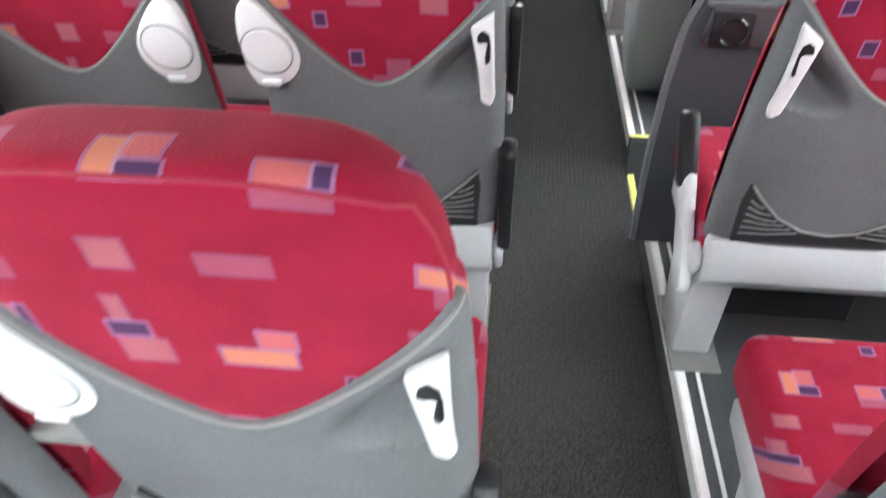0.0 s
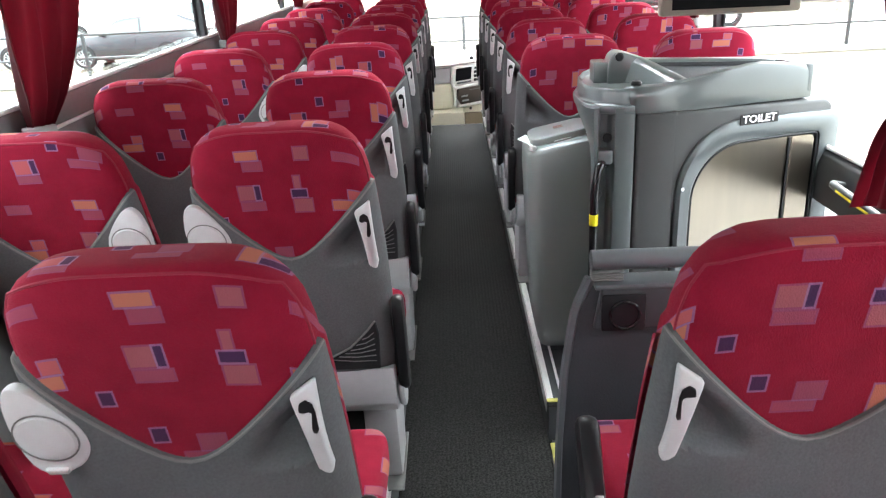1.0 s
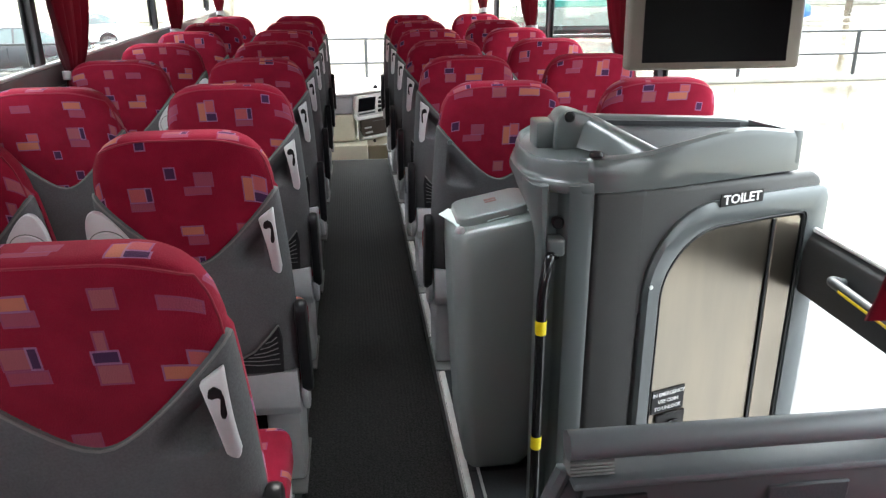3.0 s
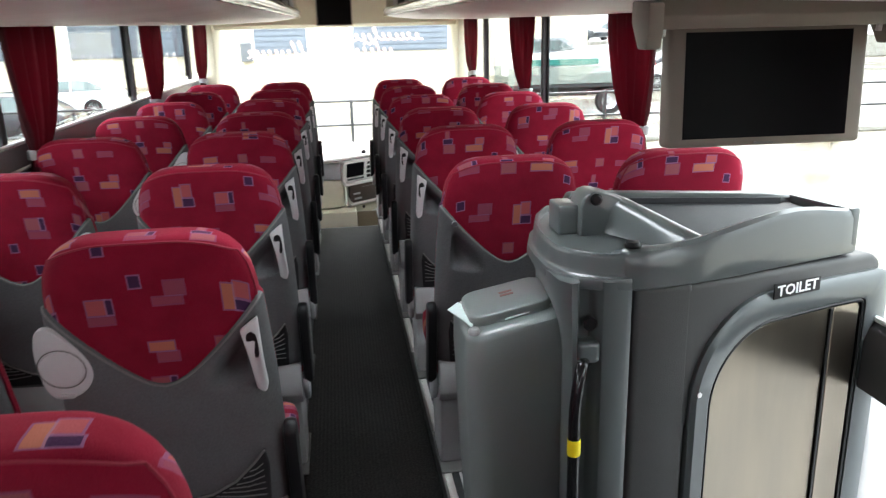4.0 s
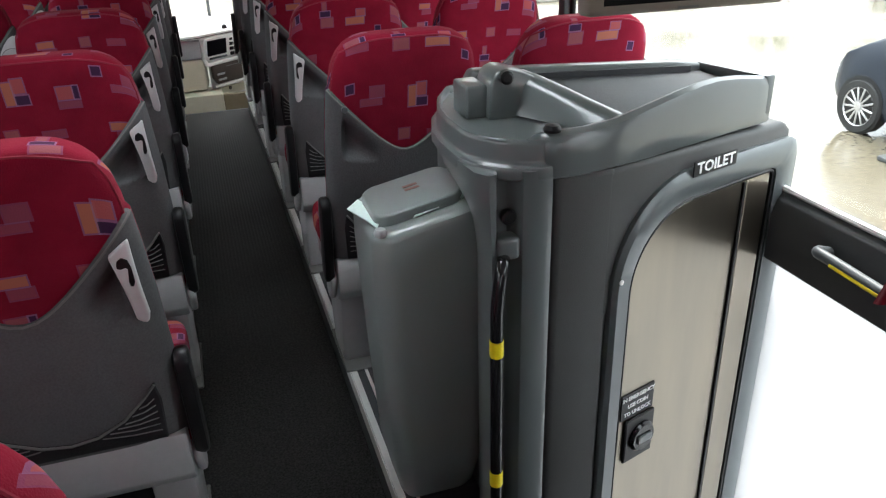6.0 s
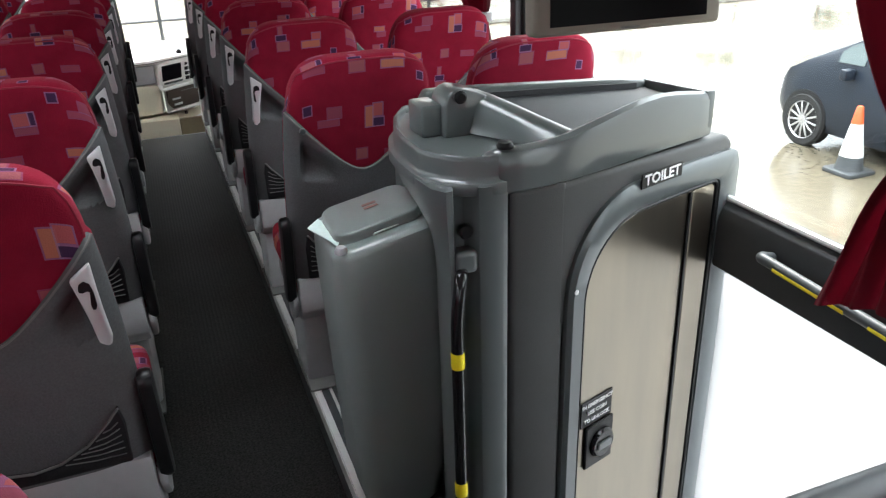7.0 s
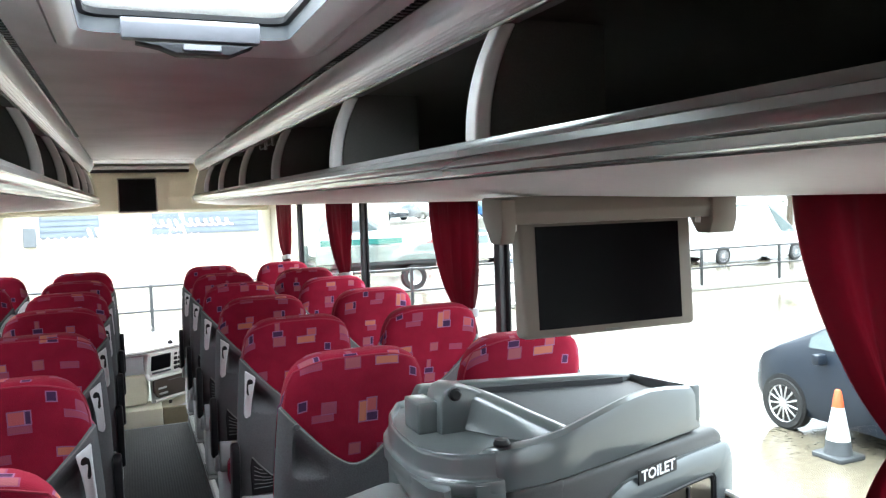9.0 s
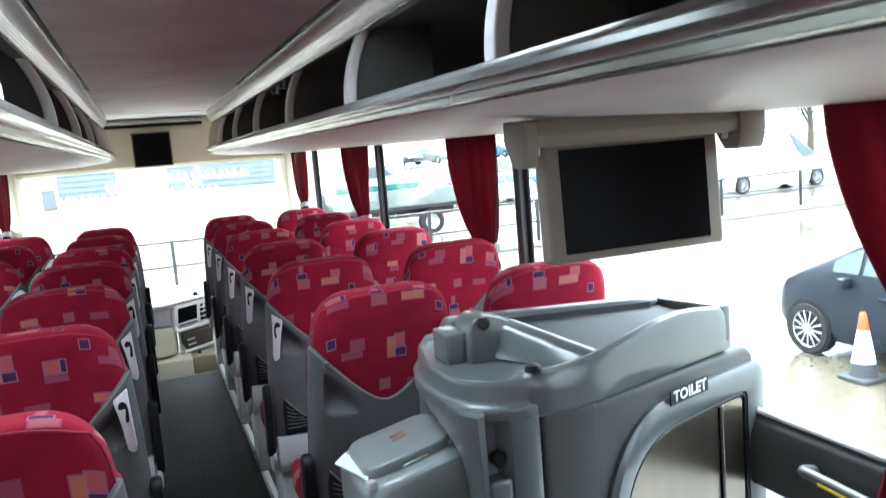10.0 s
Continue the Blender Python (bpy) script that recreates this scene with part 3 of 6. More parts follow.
for y0, y1, z0, z1 in ((8.101, 8.15, -0.9, 1.012), (9.38, FRONT, -0.9, 1.012), (8.151, 9.379, -0.9, -0.72)):
    part("door_frame", box(LEFT - 0.05, LEFT, y0, y1, z0, z1, 0.006, 1), PILLAR, door)
setting("wall_left_upper", rise(box(LEFT - 0.05, LEFT, REAR, FRONT, HEAD, 2.0)), RACK_WHITE, "pale wall above the windows", "wall")
# sills
sill = thing("window_sill_right", "black window rail with a bright bead along the glass", "window sill", kind="structure")
part("rail", prism([(1.14, 0.60), (1.17, 0.595), (1.215, 0.62), (1.215, 0.765), (1.170, 0.772), (1.150, 0.758), (1.14, 0.72)], "y", REAR, FRONT, 0.006, 2), PILLAR, sill)
part("bead", tube([(1.166, REAR, 0.777), (1.166, FRONT, 0.777)], 0.008, 8), ALUMINIUM, sill)
sill = thing("window_sill_left", "grey window rail with pale beads above and below", "window sill", kind="structure")
part("rail", prism([(-1.235, 1.013), (-1.192, 1.013), (-1.192, 1.095), (-1.235, 1.105)], "y", REAR, FRONT, 0.004, 1), RAIL_GREY, sill)
part("bead", tube([(-1.194, REAR, 1.104), (-1.194, FRONT, 1.104)], 0.008, 8), ALUMINIUM, sill)
part("bead", tube([(-1.186, REAR, 1.014), (-1.186, FRONT, 1.014)], 0.006, 8), ALUMINIUM, sill)
# pillars and panes
for side, ys, x, z0 in ((1, PILLARS_R, RIGHT, 0.77), (-1, PILLARS_L, LEFT, 1.10)):
    for y in ys:
        w0, w1 = sorted((x - side * 0.006, x + side * 0.030))
        setting("pillar", rise(box(w0, w1, y - 0.027, y + 0.027, z0 - (0.02 if side > 0 else 0.03), HEAD + 0.03, 0.012, 2)), PILLAR, "charcoal window pillar", "pillar", True)
    edges = [REAR, *ys, FRONT]
    for i, (a, b) in enumerate(zip(edges, edges[1:])):
        w = thing("window_%d" % (i + 1 + (10 if side < 0 else 0)), "large clear side window of the coach", "window", kind="structure")
        g0, g1 = sorted((x + side * 0.03, x + side * 0.036))
        part("pane", rise(box(g0, g1, a + 0.02, b - 0.02, z0 - 0.01, HEAD + 0.02)), VIEW_DIM_GLASS, w, "pane tinted to hold down the bright outside").visible_shadow = False
        f0, f1 = sorted((x + side * 0.018, x + side * 0.030))
        for q in (a + 0.024, b - 0.050):
            part("window_frame", rise(box(f0, f1, q, q + 0.026, z0, HEAD + 0.01, 0.003, 1)), BLACK_PLASTIC, w)
door = thing("door_1", "glazed lower half of the middle door", "door", kind="structure")
part("pane", box(RIGHT + 0.02, RIGHT + 0.026, 2.24, 3.28, -0.72, 0.60), MISTED, door, "misted pane").visible_shadow = False
for y0, y1 in ((2.20, 2.24), (3.28, 3.32)):
    part("door_frame", box(RIGHT, RIGHT + 0.05, y0, y1, -0.85, 0.60, 0.006, 1), PILLAR, door)
part("door_frame", box(RIGHT, RIGHT + 0.05, 2.20, 3.32, -0.9, -0.72, 0.006, 1), PILLAR, door)

# roof: ceiling with the hatch opening through it
HX0, HX1, HY0, HY1 = -0.235, 0.300, 2.90, 3.64
CEIL = 1.878
bm = bmesh.new()
for x0, x1, y0, y1 in ((-0.5, HX0, REAR, FRONT - 0.6), (HX1, 0.5, REAR, FRONT - 0.6), (HX0, HX1, REAR, HY0), (HX0, HX1, HY1, FRONT - 0.6)):
    put(bm, box(x0, x1, y0, y1, CEIL, CEIL + 0.04))
setting("ceiling", rise(bm), LINER, "warm grey fabric ceiling between the luggage racks", "ceiling")
bm = bmesh.new()
for x0, x1, y0, y1 in ((LEFT - 0.05, HX0 - 0.02, REAR - 0.05, FRONT + 0.1), (HX1 + 0.02, RIGHT + 0.05, REAR - 0.05, FRONT + 0.1), (HX0 - 0.02, HX1 + 0.02, REAR, HY0 - 0.02), (HX0 - 0.02, HX1 + 0.02, HY1 + 0.02, FRONT + 0.1)):
    put(bm, box(x0, x1, y0, y1, 2.0, 2.04))
setting("roof", rise(bm), RACK_WHITE, "outer roof skin of the coach", "roof")

hatch = thing("roof_hatch", "clear roof hatch with a white frame and grey handle", "roof hatch")


def ring_frame(x0, x1, y0, y1, w, r, z0, z1, bevel=0.004):
    """A flat frame with round corners, w wide inwards."""
    outer, inner = rounded(x0, x1, y0, y1, r), rounded(x0 + w, x1 - w, y0 + w, y1 - w, max(0.01, r - w * 0.6))
    bm = bmesh.new()
    rows = []
    for pts, z in ((outer, z1), (outer, z0 + bevel), ([(p * 0.97 + q * 0.03, a * 0.97 + b * 0.03) for (p, a), (q, b) in zip(outer, inner)], z0), ([(p * 0.05 + q * 0.95, a * 0.05 + b * 0.95) for (p, a), (q, b) in zip(outer, inner)], z0), (inner, z0 + bevel), (inner, z1)):
        rows.append([bm.verts.new((p, a, z)) for p, a in pts])
    n = len(outer)
    for a, b in zip(rows, rows[1:] + rows[:1]):
        for k in range(n):
            bm.faces.new((a[k], a[(k + 1) % n], b[(k + 1) % n], b[k]))
    return bm


def sloping_ring(outlines):
    """A closed ring through rounded outlines (x0, x1, y0, y1, corner, z)."""
    bm = bmesh.new()
    rows = [[bm.verts.new((p, q, z)) for p, q in rounded(x0, x1, y0, y1, r)] for x0, x1, y0, y1, r, z in outlines]
    for a, b in zip(rows, rows[1:] + rows[:1]):
        for k in range(len(a)):
            bm.faces.new((a[k], a[(k + 1) % len(a)], b[(k + 1) % len(a)], b[k]))
    return bm


part("frame", rise(sloping_ring([(HX0 - 0.02, HX1 + 0.02, HY0 - 0.02, HY1 + 0.02, 0.06, CEIL + 0.012), (HX0 - 0.02, HX1 + 0.02, HY0 - 0.02, HY1 + 0.02, 0.06, CEIL - 0.010), (HX0, HX1, HY0, HY1, 0.05, CEIL - 0.013), (HX0 + 0.010, HX1 - 0.012, HY0 + 0.010, HY1 - 0.014, 0.048, CEIL - 0.009), (HX0 + 0.026, HX1 - 0.050, HY0 + 0.030, HY1 - 0.075, 0.045, CEIL + 0.014), (HX0 + 0.015, HX1 - 0.03, HY0 + 0.02, HY1 - 0.05, 0.045, CEIL + 0.022)])), HATCH_WHITE, hatch, "white sloping frame")
part("seal", rise(sloping_ring([(HX0 + 0.027, HX1 - 0.051, HY0 + 0.031, HY1 - 0.076, 0.045, CEIL + 0.013), (HX0 + 0.028, HX1 - 0.052, HY0 + 0.032, HY1 - 0.077, 0.045, CEIL + 0.062), (HX0 + 0.01, HX1 - 0.03, HY0 + 0.012, HY1 - 0.055, 0.045, CEIL + 0.066), (HX0 + 0.01, HX1 - 0.03, HY0 + 0.012, HY1 - 0.055, 0.045, CEIL + 0.024)])), PANEL_GREY, hatch, "slate rubber seal")
part("seal_edge", rise(sloping_ring([(HX0 + 0.027, HX1 - 0.051, HY0 + 0.031, HY1 - 0.076, 0.045, CEIL + 0.046), (HX0 + 0.038, HX1 - 0.062, HY0 + 0.042, HY1 - 0.088, 0.04, CEIL + 0.050), (HX0 + 0.038, HX1 - 0.062, HY0 + 0.042, HY1 - 0.088, 0.04, CEIL + 0.064), (HX0 + 0.028, HX1 - 0.052, HY0 + 0.032, HY1 - 0.077, 0.045, CEIL + 0.067)])), BLACK_PLASTIC, hatch, "black inner seal")
part("dome", rise(box(HX0 - 0.03, HX1 + 0.03, HY0 - 0.03, HY1 + 0.03, CEIL + 0.150, CEIL + 0.155)), GLASS, hatch).visible_shadow = False
part("flange", rise(ring_frame(HX0 - 0.060, HX1 + 0.070, HY0 - 0.08, HY1 + 0.045, 0.036, 0.08, CEIL - 0.007, CEIL + 0.005)), LINER, hatch, "beige outer flange")
part("handle", rise(prism([(3.512, 1.872), (3.505, 1.909), (3.510, 1.919), (3.544, 1.919), (3.548, 1.872)], "x", -0.124, 0.177, 0.005, 2)), HATCH_GREY, hatch, "lavender-grey lever handle")
part("handle_edge", rise(box(-0.123, 0.176, 3.508, 3.546, 1.9195, 1.923)), BLACK_PLASTIC, hatch)
part("lever_grip", rise(prism([(-0.098, 1.867), (0.165, 1.867), (0.140, 1.857), (0.108, 1.843), (-0.010, 1.843), (-0.045, 1.857)], "y", 3.515, 3.572, 0.005, 2)), DARK_PANEL, hatch, "dark slate grip")
part("lever_slot", rise(box(0.005, 0.088, 3.508, 3.516, 1.849, 1.863, 0.002, 1)), HATCH_GREY, hatch, "pale finger slot")

# luggage racks
LIP = [(1.0, -0.070), (0.62, -0.066), (0.43, -0.028), (0.405, -0.028), (0.397, -0.026), (0.393, -0.026), (0.388, -0.024), (0.386, -0.014), (0.378, -0.010), (0.376, 0.000), (0.372, 0.004), (0.374, 0.014), (0.380, 0.018), (0.384, 0.028), (0.392, 0.030), (0.40, 0.030), (0.40, 0.012), (0.43, -0.02)]
LIP_Z = 1.563
for side, name in ((1, "luggage_rack"), (-1, "luggage_rack")):
    xs = 0.0 if side > 0 else 0.055
    rack = thing(name, "overhead luggage rack with satin metal lip and dark lining", "luggage rack", "overhead racks")
    y0, y1 = REAR, 8.30
    wall = RIGHT if side > 0 else -LEFT
    part("lip", rise(prism([(side * x + xs, LIP_Z + z) for x, z in LIP[2:]], "y", y0, y1)), RACK_METAL, rack, "ridged satin metal lip")
    part("underside", rise(prism([(side * x + xs, z) for x, z in ((wall, 1.485), (0.95, 1.488), (0.60, 1.500), (0.47, 1.514), (0.425, 1.524), (0.406, 1.533), (0.430, 1.54), (0.60, 1.525), (wall, 1.51))], "y", y0, y1)), RACK_WHITE, rack, "pale underside panel")
    part("lining", rise(prism([(side * x + xs, z) for x, z in ((0.405, 1.585), (wall - 0.02, 1.555), (wall - 0.02, 1.72), (0.75, 1.80), (0.46, 1.80), (0.46, 1.81), (wall - 0.01, 1.81), (wall - 0.01, 1.545), (0.405, 1.575))], "y", y0, y1)), RACK_DARK, rack, "charcoal lining")
    ribs = []
    for i in range(33):
        a = radians(-78 + 108 * i / 32)
        rr = 0.062 + (0.0012 if i % 2 else 0.0)
        ribs.append((0.462 - rr * math.cos(a) * 0.85, 1.846 + rr * math.sin(a)))
    part("lamp_cover", rise(prism([(side * x + xs, z) for x, z in [*ribs, (0.49, 1.882), (0.49, 1.79)]], "y", y0, y1)), DIFFUSER, rack, "ribbed pale lamp cover")
    part("upper_trim", rise(tube([(side * 0.450 + xs, y0, 1.785), (side * 0.450 + xs, y1, 1.785)], 0.005, 8)), RACK_METAL, rack)
    part("edge_trim", rise(box(*sorted((side * 0.408 + xs, side * 0.418 + xs)), y0, y1, 1.868, 1.8775)), RACK_METAL, rack)
    end = [(side * x + xs, z) for x, z in ((0.372, 1.52), (wall, 1.49), (wall, 1.88), (0.42, 1.875), (0.40, 1.85), (0.44, 1.785), (0.405, 1.68), (0.395, 1.60))]
    part("end_cap", rise(prism(end, "y", y1, y1 + 0.05, 0.012, 2)), CREAM, rack, "cream end cap")
    start = 2.845 if side > 0 else 3.20
    k = -4
    while True:
        y = start + 0.93 * k
        k += 1
        if y < y0 + 0.1:
            continue
        if y > y1 - 0.2:
            break
        curve = [(0.398 + 0.054 * t ** 2.1 + 0.001, 1.592 + 0.196 * t) for t in np.linspace(0, 1, 15)]
        strip = [(side * x + xs, z) for x, z in [*curve, *[(x + 0.030, z) for x, z in reversed(curve)]]]
        d = part("divider", rise(prism(strip, "y", y - 0.021, y + 0.021, 0.006, 3)), RACK_WHITE, rack, "pale curved divider edge")
        web = [(side * x + xs, z) for x, z in [*[(x + 0.028, z) for x, z in curve], (0.50, 1.797), (0.66, 1.797), (0.66, 1.57), (0.43, 1.575)]]
        part("web", rise(prism(web, "y", y - 0.012, y + 0.012)), RACK_DARK, d)
    # beaded seam along the ceiling
    bm = bmesh.new()
    for i in range(150):
        put_y = 2.2 + i * 0.026
        x = side * 0.402 + xs
        v = [bm.verts.new((x + dx, put_y + dy, CEIL - 0.006 + dz)) for dz in (0, 0.005) for dx, dy in ((-0.007, 0), (0.007, 0), (0.007, 0.013), (-0.007, 0.013))]
        for f in ((0, 1, 2, 3), (4, 5, 6, 7), (0, 1, 5, 4), (1, 2, 6, 5), (2, 3, 7, 6), (3, 0, 4, 7)):
            bm.faces.new([v[q] for q in f])
    part("beading", rise(bm), BLACK_PLASTIC, rack, "black beaded ceiling seam")["kind"] = "stuff"
for y, x in ((5.05, 0.47), (5.30, 0.48), (4.70, 0.47)):
    hook = thing("rack_hook", "small grey hook hanging inside the rack", "hook", "rack hooks")
    part("plate", rise(box(x, x + 0.012, y, y + 0.03, 1.752, 1.788, 0.003, 1)), TRIM_GREY, hook)
    part("peg", rise(tube(bend([(x, y + 0.015, 1.76), (x - 0.02, y + 0.015, 1.75), (x - 0.02, y + 0.015, 1.77)]), 0.004, 6)), TRIM_GREY, hook)

# front end
beam = thing("front_header", "cream header panel above the windscreen", "header panel", kind="structure")
part("panel", rise(prism([(8.86, 1.80), (8.83, 1.62), (8.85, 1.47), (8.90, 1.44), (9.40, 1.46), (9.40, 1.95), (8.86, 1.95)], "x", LEFT, RIGHT, 0.01, 2)), CREAM, beam)
part("slot", rise(box(-0.40, 0.40, 8.815, 8.86, 1.80, 1.826)), BLACK_PLASTIC, beam, "black blind slot")
part("blind_roll", rise(tube([(-0.40, 8.80, 1.845), (0.40, 8.80, 1.845)], 0.020, 10)), TRIM_GREY, beam)
setting("ceiling_front", rise(box(LEFT, RIGHT, 8.2, FRONT, 1.875, 1.885)), LINER, "warm grey ceiling over the front", "ceiling")
ws = thing("window_30", "wide windscreen with pale pillars", "windscreen", kind="structure")
part("pane", box(LEFT, RIGHT, FRONT + 0.03, FRONT + 0.036, 0.0, 1.62), GLASS, ws).visible_shadow = False
for x in (LEFT + 0.03, RIGHT - 0.03):
    part("window_frame", prism([(x - 0.06, 8.75), (x + 0.06, 8.75), (x + 0.05, FRONT + 0.02), (x - 0.05, FRONT + 0.02)], "z", 0.1, 1.62, 0.015, 2), CREAM, ws)
setting("wall_front", box(LEFT, RIGHT, FRONT, FRONT + 0.05, -0.9, 0.05), DASH, "front wall under the windscreen", "wall")

# mirrored sign-writing on the windscreen, as plain strokes
sign = thing("windscreen_sign", "pale sign bars with pink-grey shadows on the windscreen", "sign")
SIGN_Y = FRONT + 0.022


def ribbon(points, half, y):
    """A flat strip of film along (x, z) points."""
    left, right = [], []
    for i, (x, z) in enumerate(points):
        (xa, za), (xb, zb) = points[max(0, i - 1)], points[min(len(points) - 1, i + 1)]
        d = math.hypot(xb - xa, zb - za) or 1.0
        nx, nz = -(zb - za) / d * half, (xb - xa) / d * half
        left.append((x + nx, z + nz))
        right.append((x - nx, z - nz))
    bm = bmesh.new()
    va = [bm.verts.new((p, y - 0.0002 * i, q)) for i, (p, q) in enumerate(left)]
    vb = [bm.verts.new((p, y - 0.0002 * i, q)) for i, (p, q) in enumerate(right)]
    for k in range(len(va) - 1):
        bm.faces.new((va[k], va[k + 1], vb[k + 1], vb[k]))
    return bm


rnd, count = random.Random(4), 0
for x_from, x_to, z, h in ((0.56, -0.88, 1.235, 0.085), (0.84, 0.06, 1.375, 0.080)):
    x = x_from
    while x > x_to:
        w = rnd.uniform(0.050, 0.085)
        tall = h * rnd.choice((0.7, 0.75, 0.8, 1.5, 1.7))
        low = -h * rnd.choice((0.0, 0.0, 0.0, 0.5))
        stroke = []
        for k in range(21):
            a = 2 * math.pi * k / 20
            rise_by = (tall - low) * (0.5 - 0.5 * math.cos(a)) + low
            stroke.append((x - w * (k / 20) * 1.15 - 0.34 * w * math.sin(a) - 0.35 * rise_by, z + rise_by))
        count += 1
        lay = SIGN_Y - 0.0052 * (count % 2)
        st = part("stroke", ribbon(stroke, 0.0075, lay), FILM_FILL, sign, "off-white looped stroke", False)
        for off, back_by in ((0.0105, 0.0008), (-0.0105, 0.0016)):
            edge = []
            for i, (p, q) in enumerate(stroke):
                (xa, za), (xb, zb) = stroke[max(0, i - 1)], stroke[min(20, i + 1)]
                d = math.hypot(xb - xa, zb - za) or 1.0
                edge.append((p - (zb - za) / d * off, q + (xb - xa) / d * off))
            part("outline", ribbon(edge, 0.003, lay + back_by), FILM_EDGE, st, "", False)
        x -= w

# dashboard, its middle turned towards the right-hand front seat
dash = thing("dashboard", "pale dashboard with a dark screen and brown switch panel", "dashboard")
TURN = 38
DX, DY = -0.03, 8.45


def on_dash(u, z, out=0.0, tip=8):
    """A pose on the turned face: u along it, z up, out towards the cabin."""
    c, k = math.cos(radians(TURN)), math.sin(radians(TURN))
    return pose(DX + u * c + out * k, DY + u * k - out * c, z, tip, 0, TURN)


part("top", prism([(-0.66, 8.30), (-0.08, 8.39), (0.32, 8.68), (0.62, 8.80), (0.64, FRONT - 0.01), (-0.66, FRONT - 0.01)], "z", 0.335, 0.372, 0.014, 3), DASH, dash, "pale moulded top shelf")
part("top_seam", tube([(-0.66, 8.297, 0.350), (-0.08, 8.387, 0.350), (0.32, 8.677, 0.350)], 0.003, 6), DASH_DARK, dash)
part("body", prism([(-0.02, 8.50), (0.36, 8.78), (0.60, 8.86), (0.60, FRONT - 0.02), (-0.02, FRONT - 0.02)], "z", -0.54, 0.334, 0.01, 2), DASH, dash)
part("side_wing", prism([(-0.60, 8.36), (-0.06, 8.43), (-0.04, 8.60), (-0.60, 8.90)], "z", 0.172, 0.333, 0.02, 3), TRIM_GREY, dash, "pale grey curved side of the binnacle")
part("side_console", prism([(-0.60, 8.34), (-0.05, 8.44), (-0.03, 8.70), (-0.60, 8.90)], "z", -0.085, 0.168, 0.022, 3), CREAM, dash, "cream side console")
bm = prism(rounded(-0.03, 0.345, -0.10, 0.105, 0.03), "y", -0.012, 0.05, 0.006, 2)
part("pod", bm, DASH, dash, "pale instrument pod").matrix_basis = on_dash(0.0, 0.232, 0.012)
part("display", box(0.0, 0.205, -0.006, 0.006, -0.062, 0.066, 0.006, 1), SCREEN, dash, "dark display").matrix_basis = on_dash(0.005, 0.248, 0.027)
part("key_row", box(0.0, 0.19, -0.005, 0.005, -0.008, 0.008, 0.003, 1), PANEL_GREY, dash).matrix_basis = on_dash(0.012, 0.168, 0.030)
for i in range(2):
    for j in range(4):
        part("switch", box(-0.018, 0.018, -0.008, 0.008, -0.014, 0.014, 0.004, 1), BLACK_PLASTIC, dash).matrix_basis = on_dash(0.262 + 0.046 * i, 0.175 + 0.040 * j, 0.026)
part("ridge", tube(bend([(-0.045, 8.44, 0.165), (-0.03, 8.415, 0.122), (0.28, 8.655, 0.128)], 5), 0.016, 10), DASH, dash, "pale rounded ridge")
switches = part("switch_panel", prism([(0.0, 0.085), (0.335, 0.085), (0.335, -0.085), (0.055, -0.085), (0.012, -0.03)], "y", -0.012, 0.02, 0.006, 2), DASH_DARK, dash, "dark brown switch panel")
switches.matrix_basis = on_dash(0.02, 0.030, 0.020)
for i in range(3):
    part("slot", box(0.03, 0.115, -0.006, 0.006, -0.008, 0.008, 0.002, 1), TRIM_GREY, dash).matrix_basis = on_dash(0.02 + 0.012 * (2 - i), -0.018 + 0.047 * i, 0.032)
part("slot", box(0.14, 0.30, -0.006, 0.006, -0.005, 0.005, 0.002, 1), SHELL_RIM, dash).matrix_basis = on_dash(0.02, 0.085, 0.034)
part("lower_rail", tube([(0.01, 8.46, -0.072), (0.29, 8.68, -0.070)], 0.012, 8), DASH, dash)
part("lower_panel", prism([(0.0, -0.10), (0.36, -0.10), (0.36, -0.36), (0.0, -0.36)], "y", 0.0, 0.02, 0.006, 1), CREAM, dash, "cream lower panel").matrix_basis = on_dash(0.03, 0.0, 0.0)
part("latch", box(-0.012, 0.012, -0.01, 0.01, -0.014, 0.014, 0.004, 1), DASH_DARK, dash).matrix_basis = on_dash(0.205, -0.115, 0.004)
part("knob", lathe([(0.022, 0.0), (0.022, 0.02), (0.010, 0.034)], 12), BLACK_PLASTIC, dash).matrix_basis = pose(0.16, 8.66, 0.371)
step = thing("front_step", "cream step with a brown face beside it at the aisle's end", "step", kind="structure")
part("block", box(-0.62, 0.060, 8.30, 8.62, -0.549, -0.098, 0.012, 2), CREAM, step, "cream step block")
# plain brown upright face to the right of the block
part("brown_face", box(0.064, 0.50, 8.42, 8.46, -0.549, -0.13, 0.006, 1), BARK_TRIM, step, "brown upright face")


# ---- seats ----
def back_y(z):
    return 0.25 * (0.944 - z)


WIDTH = [(0.40, 0.200), (0.50, 0.206), (0.65, 0.209), (0.80, 0.206), (0.92, 0.200), (1.00, 0.194), (1.04, 0.186), (1.07, 0.171), (1.09, 0.152), (1.103, 0.128), (1.110, 0.100)]
DEPTH = [(0.40, 0.10), (0.70, 0.11), (0.92, 0.105), (1.03, 0.102), (1.080, 0.100), (1.096, 0.097), (1.104, 0.088), (1.108, 0.074), (1.110, 0.052)]


def vee(a):
    """Height of the fabric's lower edge at a, from 0 in the middle to 1 at the side."""
    a = min(1.0, abs(a))
    return 0.788 + 0.182 * (math.sqrt(a * a + 0.06) - 0.245) / 0.785


def spow(v, e):
    return math.copysign(abs(v) ** e, v)


